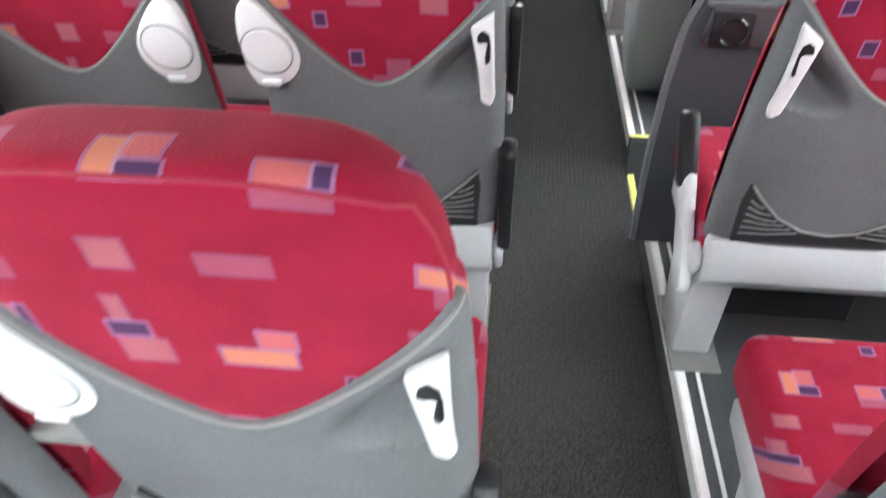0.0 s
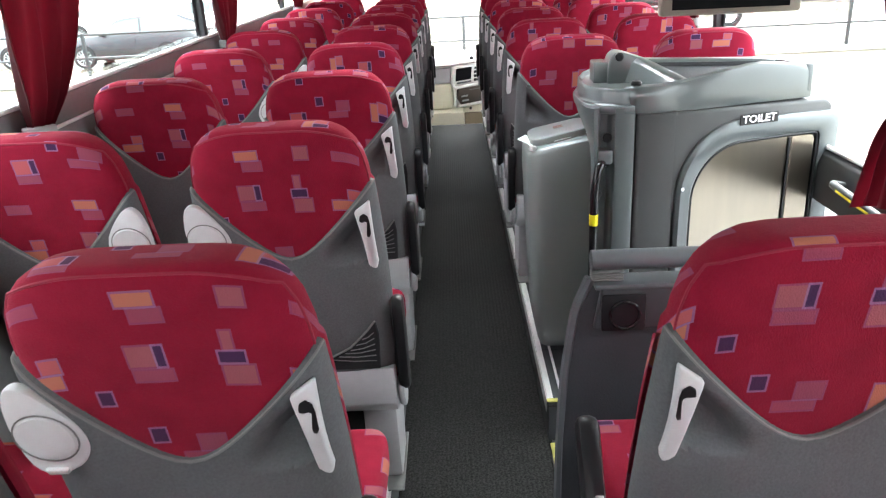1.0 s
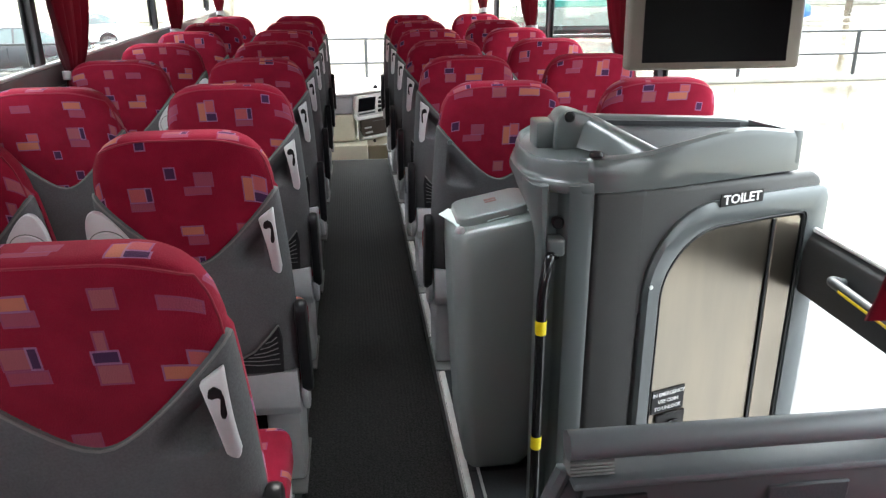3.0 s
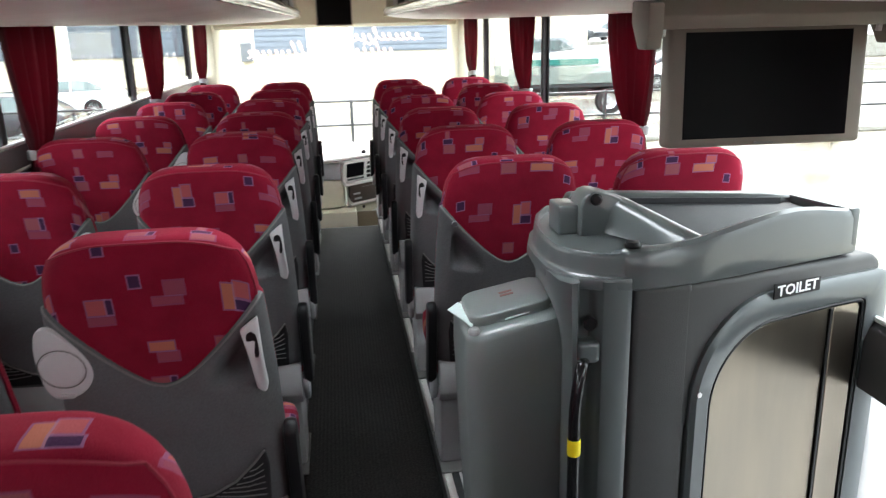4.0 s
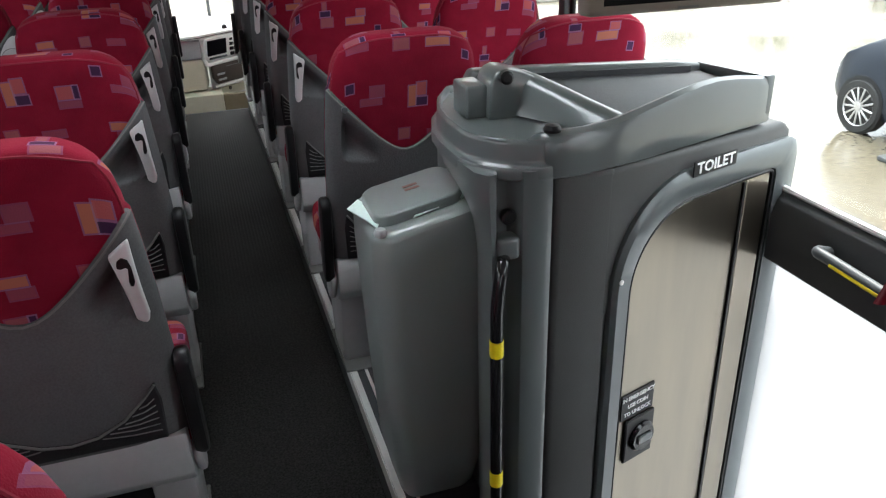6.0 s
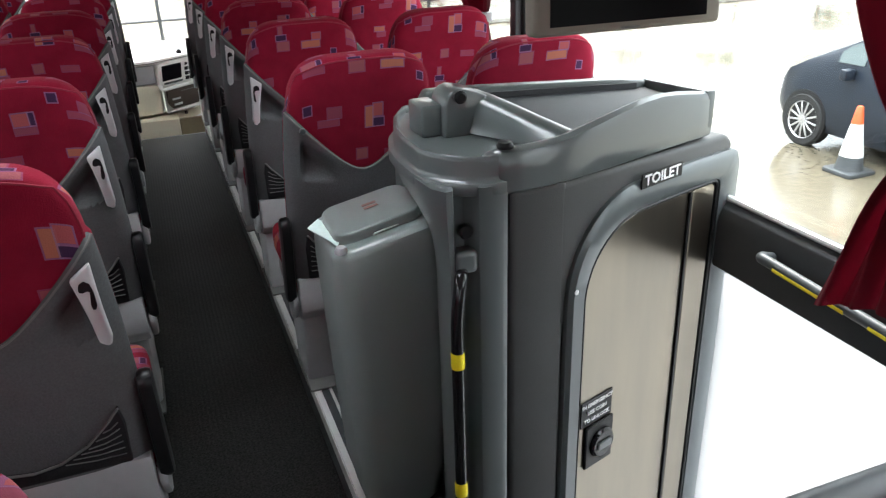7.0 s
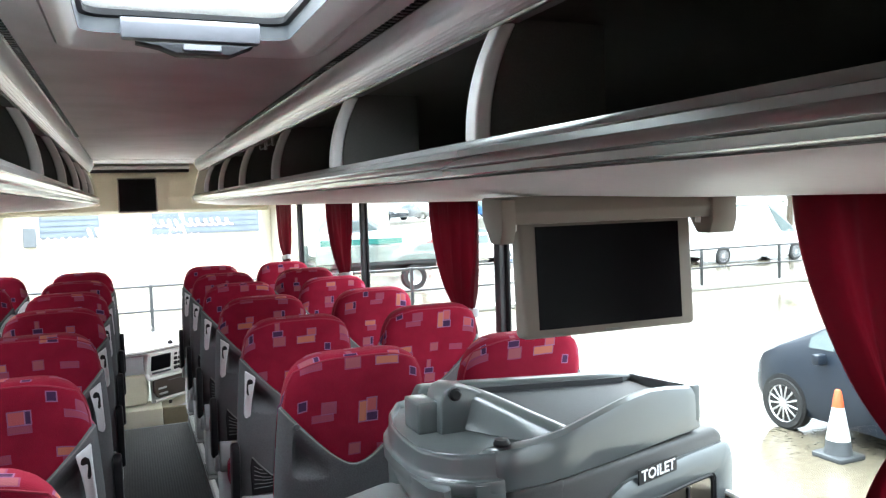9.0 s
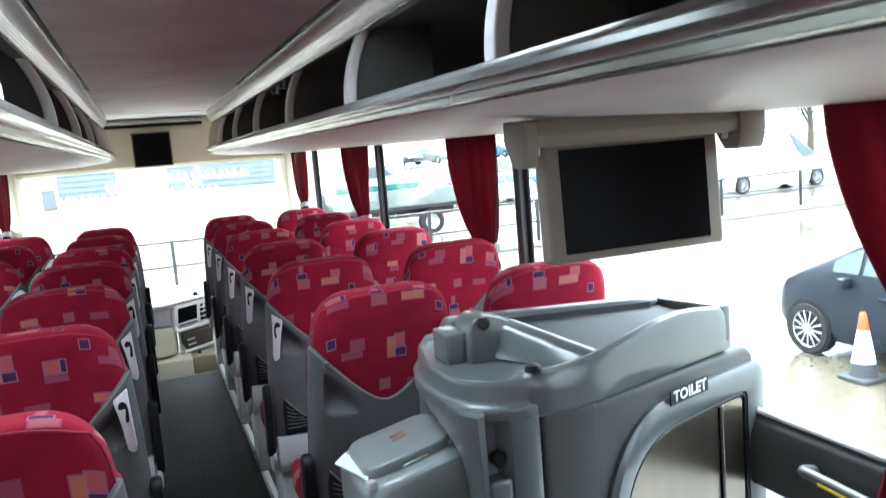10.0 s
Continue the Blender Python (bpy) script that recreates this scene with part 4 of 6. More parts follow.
def back_point(z, q, rear=True, grow=0.0):
    """A point of the back's outline at height z: q from -1 to 1 across it, past that round the side."""
    w, d = along(z, WIDTH) + grow, along(z, DEPTH) / 2 + grow
    c = spow(max(-1.0, min(1.0, q)), 1 / 0.42)
    s = math.sqrt(max(0.0, 1 - c * c)) * (-1 if rear else 1)
    if abs(q) > 1:
        return w * spow(q, 1) / abs(q), back_y(z) + 0.052 + 0.25 * (abs(q) - 1), z
    return w * q, back_y(z) + 0.052 + d * spow(s, 0.62), z


ROUND = [math.sin(math.pi / 2 * q) for q in np.linspace(-1, 1, 31)]


def upholstery():
    rings = []
    for i in range(53):
        t = i / 52
        z = 0.40 + 0.71 * (1 - (1 - t) ** 1.6)
        ring = []
        for rear, qs in ((True, ROUND[:-1]), (False, ROUND[:0:-1])):
            for q in qs:
                x, y, zz = back_point(z, q, rear)
                if rear:
                    under = max(0.0, min(1.0, (vee(q) - 0.018 - z) / 0.035))
                    y += 0.058 * under
                    x *= 1 - 0.03 * under
                elif not rear and z < 0.97:
                    x *= 1.03
                ring.append((x, y, zz))
        rings.append(ring)
    return loft(rings)


def shell(side, dish):
    """Hard back cover up to the V of the fabric; side: the aisle side, where the grip's hollow lies, dish deep."""
    rows = 56
    bm = bmesh.new()
    grid = []
    for q in [math.sin(math.pi / 2 * v) for v in np.linspace(-0.97, 0.97, 57)]:
        line = []
        top = vee(q)
        for r in range(rows + 1):
            z = 0.425 + (top - 0.425) * r / rows
            x, y, _ = back_point(z, q, True, 0.009)
            if dish:
                u, v = (side * x - 0.070) / 0.104, (z - 0.846 - 0.12 * (side * x - 0.14)) / 0.072
                if 0 < u < 1 and abs(v) < 1:
                    w, below = min(1.0, u / 0.55), max(0.0, min(1.0, (top - z - 0.012) / 0.05))
                    y += dish * w * w * (3 - 2 * w) * min(1.0, (1 - u) / 0.12) * (1 - v * v) ** 0.8 * below * below * (3 - 2 * below)
            line.append(bm.verts.new((x, y, z)))
        for up, grow in ((0.003, 0.008), (0.006, 0.003), (0.007, -0.004), (0.002, -0.036)):
            line.append(bm.verts.new(back_point(top + up, q, True, grow)))
        grid.append(line)
    for a, b in zip(grid, grid[1:]):
        for r in range(len(a) - 1):
            bm.faces.new((a[r], a[r + 1], b[r + 1], b[r]))
    return bm


def on_back(points, proud, thick, bevel=0.004, segs=2):
    """A plate of outline (x, z) lying on the sloping back."""
    bm = prism(points, "y", -proud, -proud + thick, bevel, segs)
    for v in bm.verts:
        v.co.y += back_y(v.co.z)
    return bm


def capsule(p, q, r, x0, x1, bevel=0.01):
    """A rounded bar between (y, z) points p and q, x0 to x1 thick."""
    p, q = Vector(p), Vector(q)
    d = (q - p).normalized()
    a0 = math.atan2(d.y, d.x)
    pts = [(q.x + r * math.cos(a0 + a), q.y + r * math.sin(a0 + a)) for a in np.linspace(-math.pi / 2, math.pi / 2, 9)]
    pts += [(p.x + r * math.cos(a0 + math.pi + a), p.y + r * math.sin(a0 + math.pi + a)) for a in np.linspace(-math.pi / 2, math.pi / 2, 9)]
    return prism(pts, "x", min(x0, x1), max(x0, x1), bevel, 2)


def coach_seat(side, aisle, grip=True, arm_down=True):
    """One seat at the origin of its back, facing +y; side: +1 or -1, the side with the grip or, for a window seat, the cup holder."""
    label = "red patterned coach seat, grey shell back" + (", white grip, black armrest" if aisle and grip else ", on the aisle" if aisle else ", by the window")
    s = thing("coach_seat", label, "seat", "coach seats")
    part("backrest", upholstery(), FABRIC, s, "red velour backrest with orange and violet oblongs")
    seam = [(z, -0.985) for z in np.linspace(0.965, 1.07, 9)] + [(1.070 + 0.031 * (1 - (q / 0.985) ** 6), q) for q in np.linspace(-0.94, 0.94, 25)] + [(z, 0.985) for z in np.linspace(1.07, 0.965, 9)]
    part("seam_piping", tube([back_point(z, q, True, 0.0004) for z, q in seam], 0.0022, 6), PIPING, s, "raised red seam round the back panel")
    sh = part("back_shell", shell(side, 0.0 if not aisle else 0.050 if grip else 0.030), SHELL, s, "dark grey flocked shell")
    bead = [back_point(vee(q) + 0.003, q, True, 0.007) for q in [math.sin(math.pi / 2 * v) for v in np.linspace(-0.96, 0.96, 33)]]
    part("shell_piping", tube(bead, 0.0024, 6), SHELL_RIM, sh, "pale grey piping along the shell")
    cup_side = -side if aisle else side
    pts = [(0.186, 0.942), (0.212, 0.940), (0.226, 0.895), (0.227, 0.825), (0.216, 0.785), (0.190, 0.774), (0.150, 0.790), (0.126, 0.824), (0.127, 0.862), (0.152, 0.902)]
    for _ in range(2):
        pts = [p for (a, b), (c, d) in zip(pts, pts[1:] + pts[:1]) for p in ((0.75 * a + 0.25 * c, 0.75 * b + 0.25 * d), (0.25 * a + 0.75 * c, 0.25 * b + 0.75 * d))]
    cup = part("cup_holder", on_back([(cup_side * x, z) for x, z in pts], 0.012, 0.022, 0.006), WHITE_PLASTIC, sh, "off-white folded cup holder")
    disc = [(cup_side * 0.181 + 0.041 * math.cos(a), 0.850 + 0.041 * math.sin(a)) for a in np.linspace(0, 2 * math.pi, 25)[:-1]]
    part("cup_flap", on_back(disc, 0.0155, 0.006, 0.002, 1), WHITE_PLASTIC, sh)
    hoop = [(cup_side * 0.181 + 0.0435 * math.cos(a), back_y(0.850 + 0.0435 * math.sin(a)) - 0.0122, 0.850 + 0.0435 * math.sin(a)) for a in np.linspace(0, 2 * math.pi, 25)]
    part("cup_seam", tube(hoop, 0.0014, 5, False), SHELL_RIM, sh)
    part("cup_catch", on_back([(cup_side * 0.182 + q, z) for q, z in ((-0.02, 0.793), (0.016, 0.793), (0.012, 0.782), (-0.016, 0.782))], 0.018, 0.01, 0.002, 1), WHITE_PLASTIC, sh)
    if aisle:
        part("link_bracket", box(*sorted((cup_side * 0.205, cup_side * 0.325)), back_y(0.62) + 0.040, back_y(0.62) + 0.065, 0.612, 0.632, 0.005, 2), SHELL_RIM, s, "grey bracket between the seats")
    if aisle and grip:
        left, right, n = [], [], 8
        for i in range(n + 1):
            t = i / n
            z = 0.925 - 0.158 * t
            left.append((side * (0.157 + 0.018 * t + 0.004 * math.sin(math.pi * t)), z - 0.016 * (1 - t)))
            right.append((side * (0.193 + 0.006 * t), z + 0.012))
        tip = [(side * (0.193 + 0.004 * math.cos(a)) - side * 0.008 * (1 - math.cos(a)) * 0.5, 0.767 - 0.010 * math.sin(a)) for a in (0.8, 1.6, 2.3)]
        bar = prism(left + tip[::-1] + right[::-1], "y", -0.012, 0.004, 0.005, 3)
        for v in bar.verts:
            t = (0.93 - v.co.z) / 0.165
            v.co.y += back_y(v.co.z) - 0.012 * math.sin(math.pi * min(1, max(0, t)))
        part("grip_handle", bar, WHITE_PLASTIC, sh, "off-white plastic grip handle")
        hole = [(side * x, z) for x, z in ((0.167, 0.890), (0.170, 0.902), (0.178, 0.907), (0.187, 0.901), (0.190, 0.884), (0.190, 0.856), (0.186, 0.846), (0.181, 0.848), (0.179, 0.862), (0.171, 0.866))]
        part("grip_slot", on_back(hole, 0.0205, 0.006, 0.001, 1), BLACK_PLASTIC, sh)
    elif aisle:
        part("grip_boss", on_back([(side * 0.165 + 0.009 * math.cos(a), 0.925 + 0.009 * math.sin(a)) for a in np.linspace(0, 2 * math.pi, 13)[:-1]], 0.010, 0.012, 0.002, 1), PANEL_GREY, sh)
    pouch = [(-0.172, 0.605), (-0.178, 0.56), (-0.172, 0.448), (0.172, 0.448), (0.178, 0.56), (0.172, 0.605), (0.15, 0.575), (0.105, 0.525), (0.05, 0.492), (0.0, 0.483), (-0.05, 0.492), (-0.105, 0.525), (-0.15, 0.575)]
    pk = part("magazine_pocket", on_back(pouch, 0.012, 0.012, 0.003, 1), POCKET, s, "black pocket with sagging net corners")
    strap = [(x, back_y(z) - 0.0155, z) for x, z in [(-0.172, 0.605), *reversed(pouch[6:]), (0.172, 0.605)]]
    part("pocket_edge", tube(strap, 0.0030, 5), SHELL_RIM, pk)
    cords = bmesh.new()
    for c in (-1, 1):
        for i in range(6):
            xa, za = 0.165, 0.580 - 0.018 * i
            xb = 0.135 - 0.016 * i
            zb = along(abs(xb), [(0, 0.483), (0.05, 0.492), (0.105, 0.525), (0.15, 0.575)]) - 0.010
            mid = ((xa + xb) / 2, (za + zb) / 2 - 0.010)
            pts = [(c * x, back_y(z) - 0.0145, z) for x, z in ((xa, za - 0.012), mid, (xb, zb))]
            put(cords, tube(pts, 0.0016, 4))
    part("pocket_net", cords, NET, pk, "pale elastic net cords")["kind"] = "stuff"
    part("seat_pan", prism([(0.118, 0.445), (0.116, 0.40), (0.128, 0.33), (0.165, 0.288), (0.24, 0.275), (0.52, 0.30), (0.53, 0.35), (0.2, 0.38), (0.17, 0.445)], "x", -0.206, 0.206, 0.008, 2), TRIM_GREY, s, "light grey moulded seat pan")
    bm = box(-0.212, 0.212, 0.14, 0.575, 0.355, 0.465, 0.035, 4)
    for v in bm.verts:
        if v.co.z > 0.41:
            v.co.z += 0.012 * (v.co.y - 0.2) / 0.4 + 0.006 * math.cos(v.co.x * 9)
    part("cushion", bm, FABRIC, s, "red patterned seat cushion")
    if not aisle:
        part("pedestal", box(-0.05, 0.05, 0.22, 0.42, 0.001, 0.30, 0.012, 2), SHELL_RIM, s)
    part("under_cover", box(-0.19, 0.19, 0.24, 0.30, 0.14, 0.285, 0.01, 1), BLACK_PLASTIC, s)
    if aisle:
        part("pedestal", prism([(0.20, 0.29), (0.44, 0.29), (0.40, 0.012), (0.24, 0.012)], "x", *sorted((side * 0.10, side * 0.195)), 0.012, 2), TRIM_GREY, s, "light grey pedestal leg")
        part("foot_plate", box(*sorted((side * 0.08, side * 0.2)), 0.18, 0.46, 0.006, 0.014, 0.003, 1), SHELL_RIM, s)
        part("arm_mount", capsule((0.16, 0.370), (0.20, 0.320), 0.034, side * 0.208, side * 0.228, 0.008), TRIM_GREY, s, "light grey armrest mount")
        if arm_down:
            part("armrest", capsule((0.100, 0.630), (0.155, 0.395), 0.029, side * 0.212, side * 0.243, 0.010), BLACK_PLASTIC, s, "black folded armrest")
        else:
            arm = part("armrest", capsule((0.372, 0.574), (0.300, 0.485), 0.030, side * 0.214, side * 0.256, 0.014), BLACK_PLASTIC, s, "black armrest folded halfway")
            part("arm_panel", capsule((0.295, 0.470), (0.17, 0.31), 0.038, side * 0.216, side * 0.246, 0.012), TRIM_GREY, s, "light grey armrest arm")
    return s


PITCH = 0.74
LX, LW, RX, RW = -0.435, -0.968, 0.412, 0.925
left_aisle = coach_seat(1, True)
left_window = coach_seat(1, False)
right_aisle = coach_seat(-1, True)
right_window = coach_seat(-1, False)
for row in range(10):
    y = 1.50 + (row - 1) * PITCH
    for proto, x in ((left_aisle, LX), (left_window, LW)):
        m = pose(x, y, 0)
        if row == 0:
            proto.matrix_basis = m
        else:
            copy_thing(proto, m)
for i, y in enumerate((0.76, 4.385, 4.385 + PITCH, 4.385 + 2 * PITCH, 4.385 + 3 * PITCH, 4.385 + 4 * PITCH)):
    if i == 0:
        right_aisle.matrix_basis, right_window.matrix_basis = pose(RX, y, 0), pose(RW, y, 0)
    else:
        copy_thing(right_aisle, pose(RX, y, 0))
        copy_thing(right_window, pose(RW, y, 0))
copy_thing(right_window, pose(RW, 1.50, 0))
copy_thing(right_window, pose(RW, 3.645, 0))
coach_seat(-1, True, True, False).matrix_basis = pose(RX, 1.50, 0)
coach_seat(-1, True, False).matrix_basis = pose(RX, 3.645, 0)


# ---- stairwell screen behind the toilet ----
screen = thing("modesty_screen", "slate plastic partition with a padded top rail", "partition")
part("panel", prism([(0.245, 0.730), (1.10, 0.720), (1.10, 0.004), (0.175, 0.004), (0.178, 0.30), (0.190, 0.50), (0.212, 0.66)], "y", 2.205, 2.25, 0.012, 2), DARK_PANEL, screen, "charcoal lower panel")
part("edge_frame", tube(bend([(0.175, 2.222, 0.01), (0.178, 2.222, 0.30), (0.188, 2.222, 0.50), (0.210, 2.222, 0.66), (0.240, 2.222, 0.735)], 3), 0.014, 8), PANEL_GREY, screen)
part("band", prism([(0.262, 0.727), (1.09, 0.717), (1.09, 0.615), (0.245, 0.622)], "y", 2.190, 2.210, 0.006, 2), SLATE_GLOSS, screen, "slate upper band")
part("ledge", box(0.245, 1.10, 2.186, 2.255, 0.718, 0.732, 0.005, 2), PANEL_GREY, screen)
part("top_rail", tube([(0.240, 2.215, 0.781), (1.12, 2.215, 0.777)], 0.023, 16), PANEL_GREY, screen, "thick grey top rail")
for x in (0.275, 1.05):
    for i in range(4):
        part("rail_bracket", box(x - 0.035, x + 0.035, 2.195, 2.235, 0.738 + 0.006 * i, 0.742 + 0.006 * i, 0.002, 1), SHELL_RIM, screen)
for x in (0.312, 0.945):
    part("holder_plate", box(x - 0.052, x + 0.048, 2.182, 2.192, 0.618, 0.708, 0.006, 2), BLACK_PLASTIC, screen, "black holder plate")
    ring = [(x + 0.033 * math.cos(a), 2.181, 0.660 + 0.033 * math.sin(a)) for a in np.linspace(0, 2 * math.pi, 25)]
    part("holder_ring", tube(ring, 0.004, 6, False), BLACK_GLOSS, screen)
part("label_plate", box(0.55, 0.682, 2.184, 2.191, 0.617, 0.702, 0.003, 1), DARK_PANEL, screen, "dull grey label plate")

# ---- toilet cubicle ----
wc = thing("toilet_cubicle", "grey-green moulded toilet cubicle sunk beside the stairwell", "toilet cubicle")
part("body", prism([(0.47, 2.985), (0.62, 2.968), (1.150, 3.132), (1.155, 3.50), (0.44, 3.50), (0.44, 3.05)], "z", -0.80, 0.935, 0.02, 3), GRP, wc)
part("face_panel", box(0.504, 0.632, 2.946, 2.985, -0.80, 0.950, 0.014, 3), FACING, wc, "dark grey-green moulded facing")
# the door side stands back at an angle
SLANT = pose(0.62, 2.945, 0, 0, 0, 17.2)
part("face_panel", moved(prism([(-0.01, 0.948), (0.555, 0.935), (0.585, 0.915), (0.585, 0.80), (0.20, 0.80), (0.04, 0.62), (-0.01, 0.62)], "y", 0.001, 0.10, 0.014, 3), SLANT), FACING, wc, "dark grey-green moulded facing")
rows = []
for z, e in ((-0.80, 0), (0.0, 0), (0.60, 0), (0.76, 0), (0.80, 0.06), (0.84, 0.22), (0.87, 0.45), (0.895, 0.70), (0.92, 0.90), (0.94, 0.98), (0.950, 1.0), (0.966, 1.0)):
    def mix(a, b, e=e):
        return (a[0] + (b[0] - a[0]) * e, a[1] + (b[1] - a[1]) * e)
    plan = [(0.503, 3.12), (0.503, 2.960), (0.499, 2.948), (0.488, 2.944), (0.450, 2.944), (0.440, 2.948), (0.434, 2.962), (0.430, 2.978), (0.422, 2.985), (0.402, 2.985), (0.396, 2.978), (0.393, 2.962), (0.388, 2.953), mix((0.380, 2.953), (0.374, 2.950)), mix((0.376, 2.99), (0.356, 2.98)), mix((0.390, 3.06), (0.350, 3.06)), mix((0.43, 3.15), (0.352, 3.17)), mix((0.45, 3.25), (0.378, 3.30)), (0.47, 3.40)]
    rows.append([(x, y, z) for x, y in plan])
col = part("corner_column", loft(rows), GRP, wc, "grooved corner column")
part("column_ledge", box(0.390, 0.438, 2.948, 2.99, 0.790, 0.838, 0.010, 3), GRP, wc)
part("knob", moved(lathe([(0.013, 0), (0.015, 0.006), (0.015, 0.018), (0.011, 0.022)], 14), pose(0.420, 2.983, 0.872, 90)), BLACK_PLASTIC, wc, "black knob")
frame_out = [(0.014, -0.80), (0.014, 0.66)] + [(0.228 - 0.214 * math.cos(a), 0.675 + 0.224 * math.sin(a)) for a in np.linspace(0.08, 1.50, 12)] + [(0.42, 0.900), (0.575, 0.897), (0.596, 0.886), (0.606, 0.862), (0.618, -0.80)]
frame_in = [(0.066, -0.80), (0.066, 0.66)] + [(0.246 - 0.180 * math.cos(a), 0.660 + 0.175 * math.sin(a)) for a in np.linspace(0.08, 1.50, 12)] + [(0.42, 0.836), (0.520, 0.834), (0.532, 0.829), (0.537, 0.818), (0.545, -0.80)]
bm = bmesh.new()
rows = []
for blend, y in ((0.0, 0.018), (0.0, -0.008), (0.18, -0.017), (0.80, -0.017), (1.0, -0.008), (1.0, 0.018)):
    rows.append([bm.verts.new((a * (1 - blend) + c * blend, y, b * (1 - blend) + d * blend)) for (a, b), (c, d) in zip(frame_out, frame_in)])
for a, b in zip(rows, rows[1:]):
    for k in range(len(a) - 1):
        bm.faces.new((a[k], a[k + 1], b[k + 1], b[k]))
part("door_frame", moved(bm, SLANT), FRAME_METAL, wc, "satin grey arched door frame")
door_leaf = part("door", moved(prism([(x + (0.006 if x < 0.3 else -0.016), z - 0.008) for x, z in frame_in], "y", -0.004, 0.012, 0.003, 1), SLANT), STEEL, wc, "brushed steel arched door")
gasket = [(x + (0.003 if x < 0.3 else -0.008), -0.004, z - 0.004) for x, z in frame_in]
part("door_gasket", moved(tube(gasket, 0.005, 6), SLANT), BLACK_PLASTIC, wc, "black rubber gasket")
part("door_fold", moved(prism([(0.416, 0.824), (0.424, 0.824), (0.440, -0.80), (0.432, -0.80)], "y", -0.010, 0.0, 0.001, 1), SLANT), BLACK_PLASTIC, door_leaf)
part("fold_lip", moved(prism([(0.428, 0.824), (0.436, 0.824), (0.452, -0.80), (0.444, -0.80)], "y", -0.008, 0.0, 0.002, 1), SLANT), STEEL, door_leaf)
part("side_flash", moved(box(0.606, 0.630, -0.020, 0.03, -0.80, 0.50, 0.004, 2), SLANT), CREAM, wc, "pale cubicle edge")
for x, z in ((0.030, 0.704), (0.600, 0.06), (0.600, 0.76)):
    part("screw", moved(lathe([(0.006, 0), (0.006, 0.002), (0.003, 0.003)], 10), SLANT @ pose(x, -0.0165, z, 90)), ALUMINIUM, wc)
lock = part("lock", moved(box(0.092, 0.190, -0.013, -0.004, 0.194, 0.318, 0.004, 1), SLANT), BLACK_PLASTIC, door_leaf, "black turn lock")
part("lock_dial", moved(lathe([(0.040, 0), (0.040, 0.005), (0.034, 0.011), (0.0, 0.011)], 24), SLANT @ pose(0.145, -0.013, 0.258, 90)), BLACK_GLOSS, wc, "black lock dial")
part("lock_tongue", moved(box(0.122, 0.168, -0.029, -0.023, 0.247, 0.269, 0.002, 1), SLANT), FRAME_METAL, wc)
notice = part("notice", moved(box(0.078, 0.184, -0.007, -0.004, 0.322, 0.392), SLANT), BLACK_PLASTIC, wc, "black notice with white capitals")
for i, line in enumerate(("IN EMERGENCY", "USE COIN", "TO UNLOCK")):
    words(line, 0.0150, LETTER_WHITE, wc, SLANT @ pose(0.131, -0.0080, 0.378 - 0.0215 * i, 90))
part("name_plate", moved(box(0.218, 0.356, -0.020, -0.017, 0.885, 0.917), SLANT), BLACK_PLASTIC, wc, "black name plate")
words("TOILET", 0.0335, LETTER_WHITE, wc, SLANT @ pose(0.287, -0.0206, 0.901, 90) @ Matrix.Diagonal((1.12, 1, 1, 1)), "name_letters")

# lid with its tray
lid_front = [(1.085, 3.108), (0.80, 3.018), (0.62, 2.966), (0.53, 2.955)]
lid_plan = lid_front + [(0.494 - 0.146 * math.sin(a), 3.080 - 0.139 * math.cos(a)) for a in np.linspace(0.05, 1.5, 14)] + [(0.347, 3.16), (0.355, 3.24), (0.385, 3.34), (0.43, 3.42), (0.52, 3.455), (1.085, 3.375)]


def shrink(pts, k, c=(0.70, 3.2)):
    """Draws the outline in towards c; the straight front keeps its line."""
    return [(x, y) if i < len(lid_front) else (c[0] + (x - c[0]) * k, c[1] + (y - c[1]) * k) for i, (x, y) in enumerate(pts)]


rows = []
for k, z in ((0.985, 0.945), (0.998, 0.949), (1.0, 0.955), (0.999, 0.966), (0.994, 0.971), (0.974, 0.973), (0.966, 0.976), (0.962, 0.982), (0.958, 1.010), (0.953, 1.017), (0.944, 1.020), (0.932, 1.018), (0.925, 1.012), (0.921, 1.004)):
    rows.append([(x, y, z) for x, y in shrink(lid_plan, k)])
part("lid", loft(rows), GRP, wc, "moulded lid with a rimmed tray")
# front wall: rounded corner by the knob, rising to a crest
rows = []
for x, y, h, t in ((0.468, 2.985, 1.012, 0.018), (0.472, 2.966, 1.022, 0.034), (0.484, 2.950, 1.029, 0.048), (0.502, 2.9415, 1.031, 0.056), (0.53, 2.940, 1.031, 0.056), (0.58, 2.944, 1.032, 0.052), (0.64, 2.956, 1.037, 0.044), (0.72, 2.981, 1.049, 0.040), (0.80, 3.006, 1.061, 0.038), (0.86, 3.025, 1.068, 0.036), (0.91, 3.040, 1.070, 0.036), (0.97, 3.059, 1.064, 0.035), (1.04, 3.080, 1.053, 0.034), (1.082, 3.093, 1.047, 0.032), (1.090, 3.098, 1.041, 0.026)):
    nx, ny = (-0.29, 0.957) if x > 0.53 else (0.0, 1.0)
    rows.append([(x + nx * q * t, y + ny * q * t, z) for q, z in ((0.12, 0.944), (0.0, 0.950), (0.0, 0.99), (0.02, h - 0.020), (0.14, h - 0.006), (0.40, h), (0.68, h - 0.003), (0.90, h - 0.012), (1.0, h - 0.028), (1.05, 1.008), (1.05, 0.96))])
part("front_wall", loft(rows), GRP, wc, "smooth front wall rising to a crest")
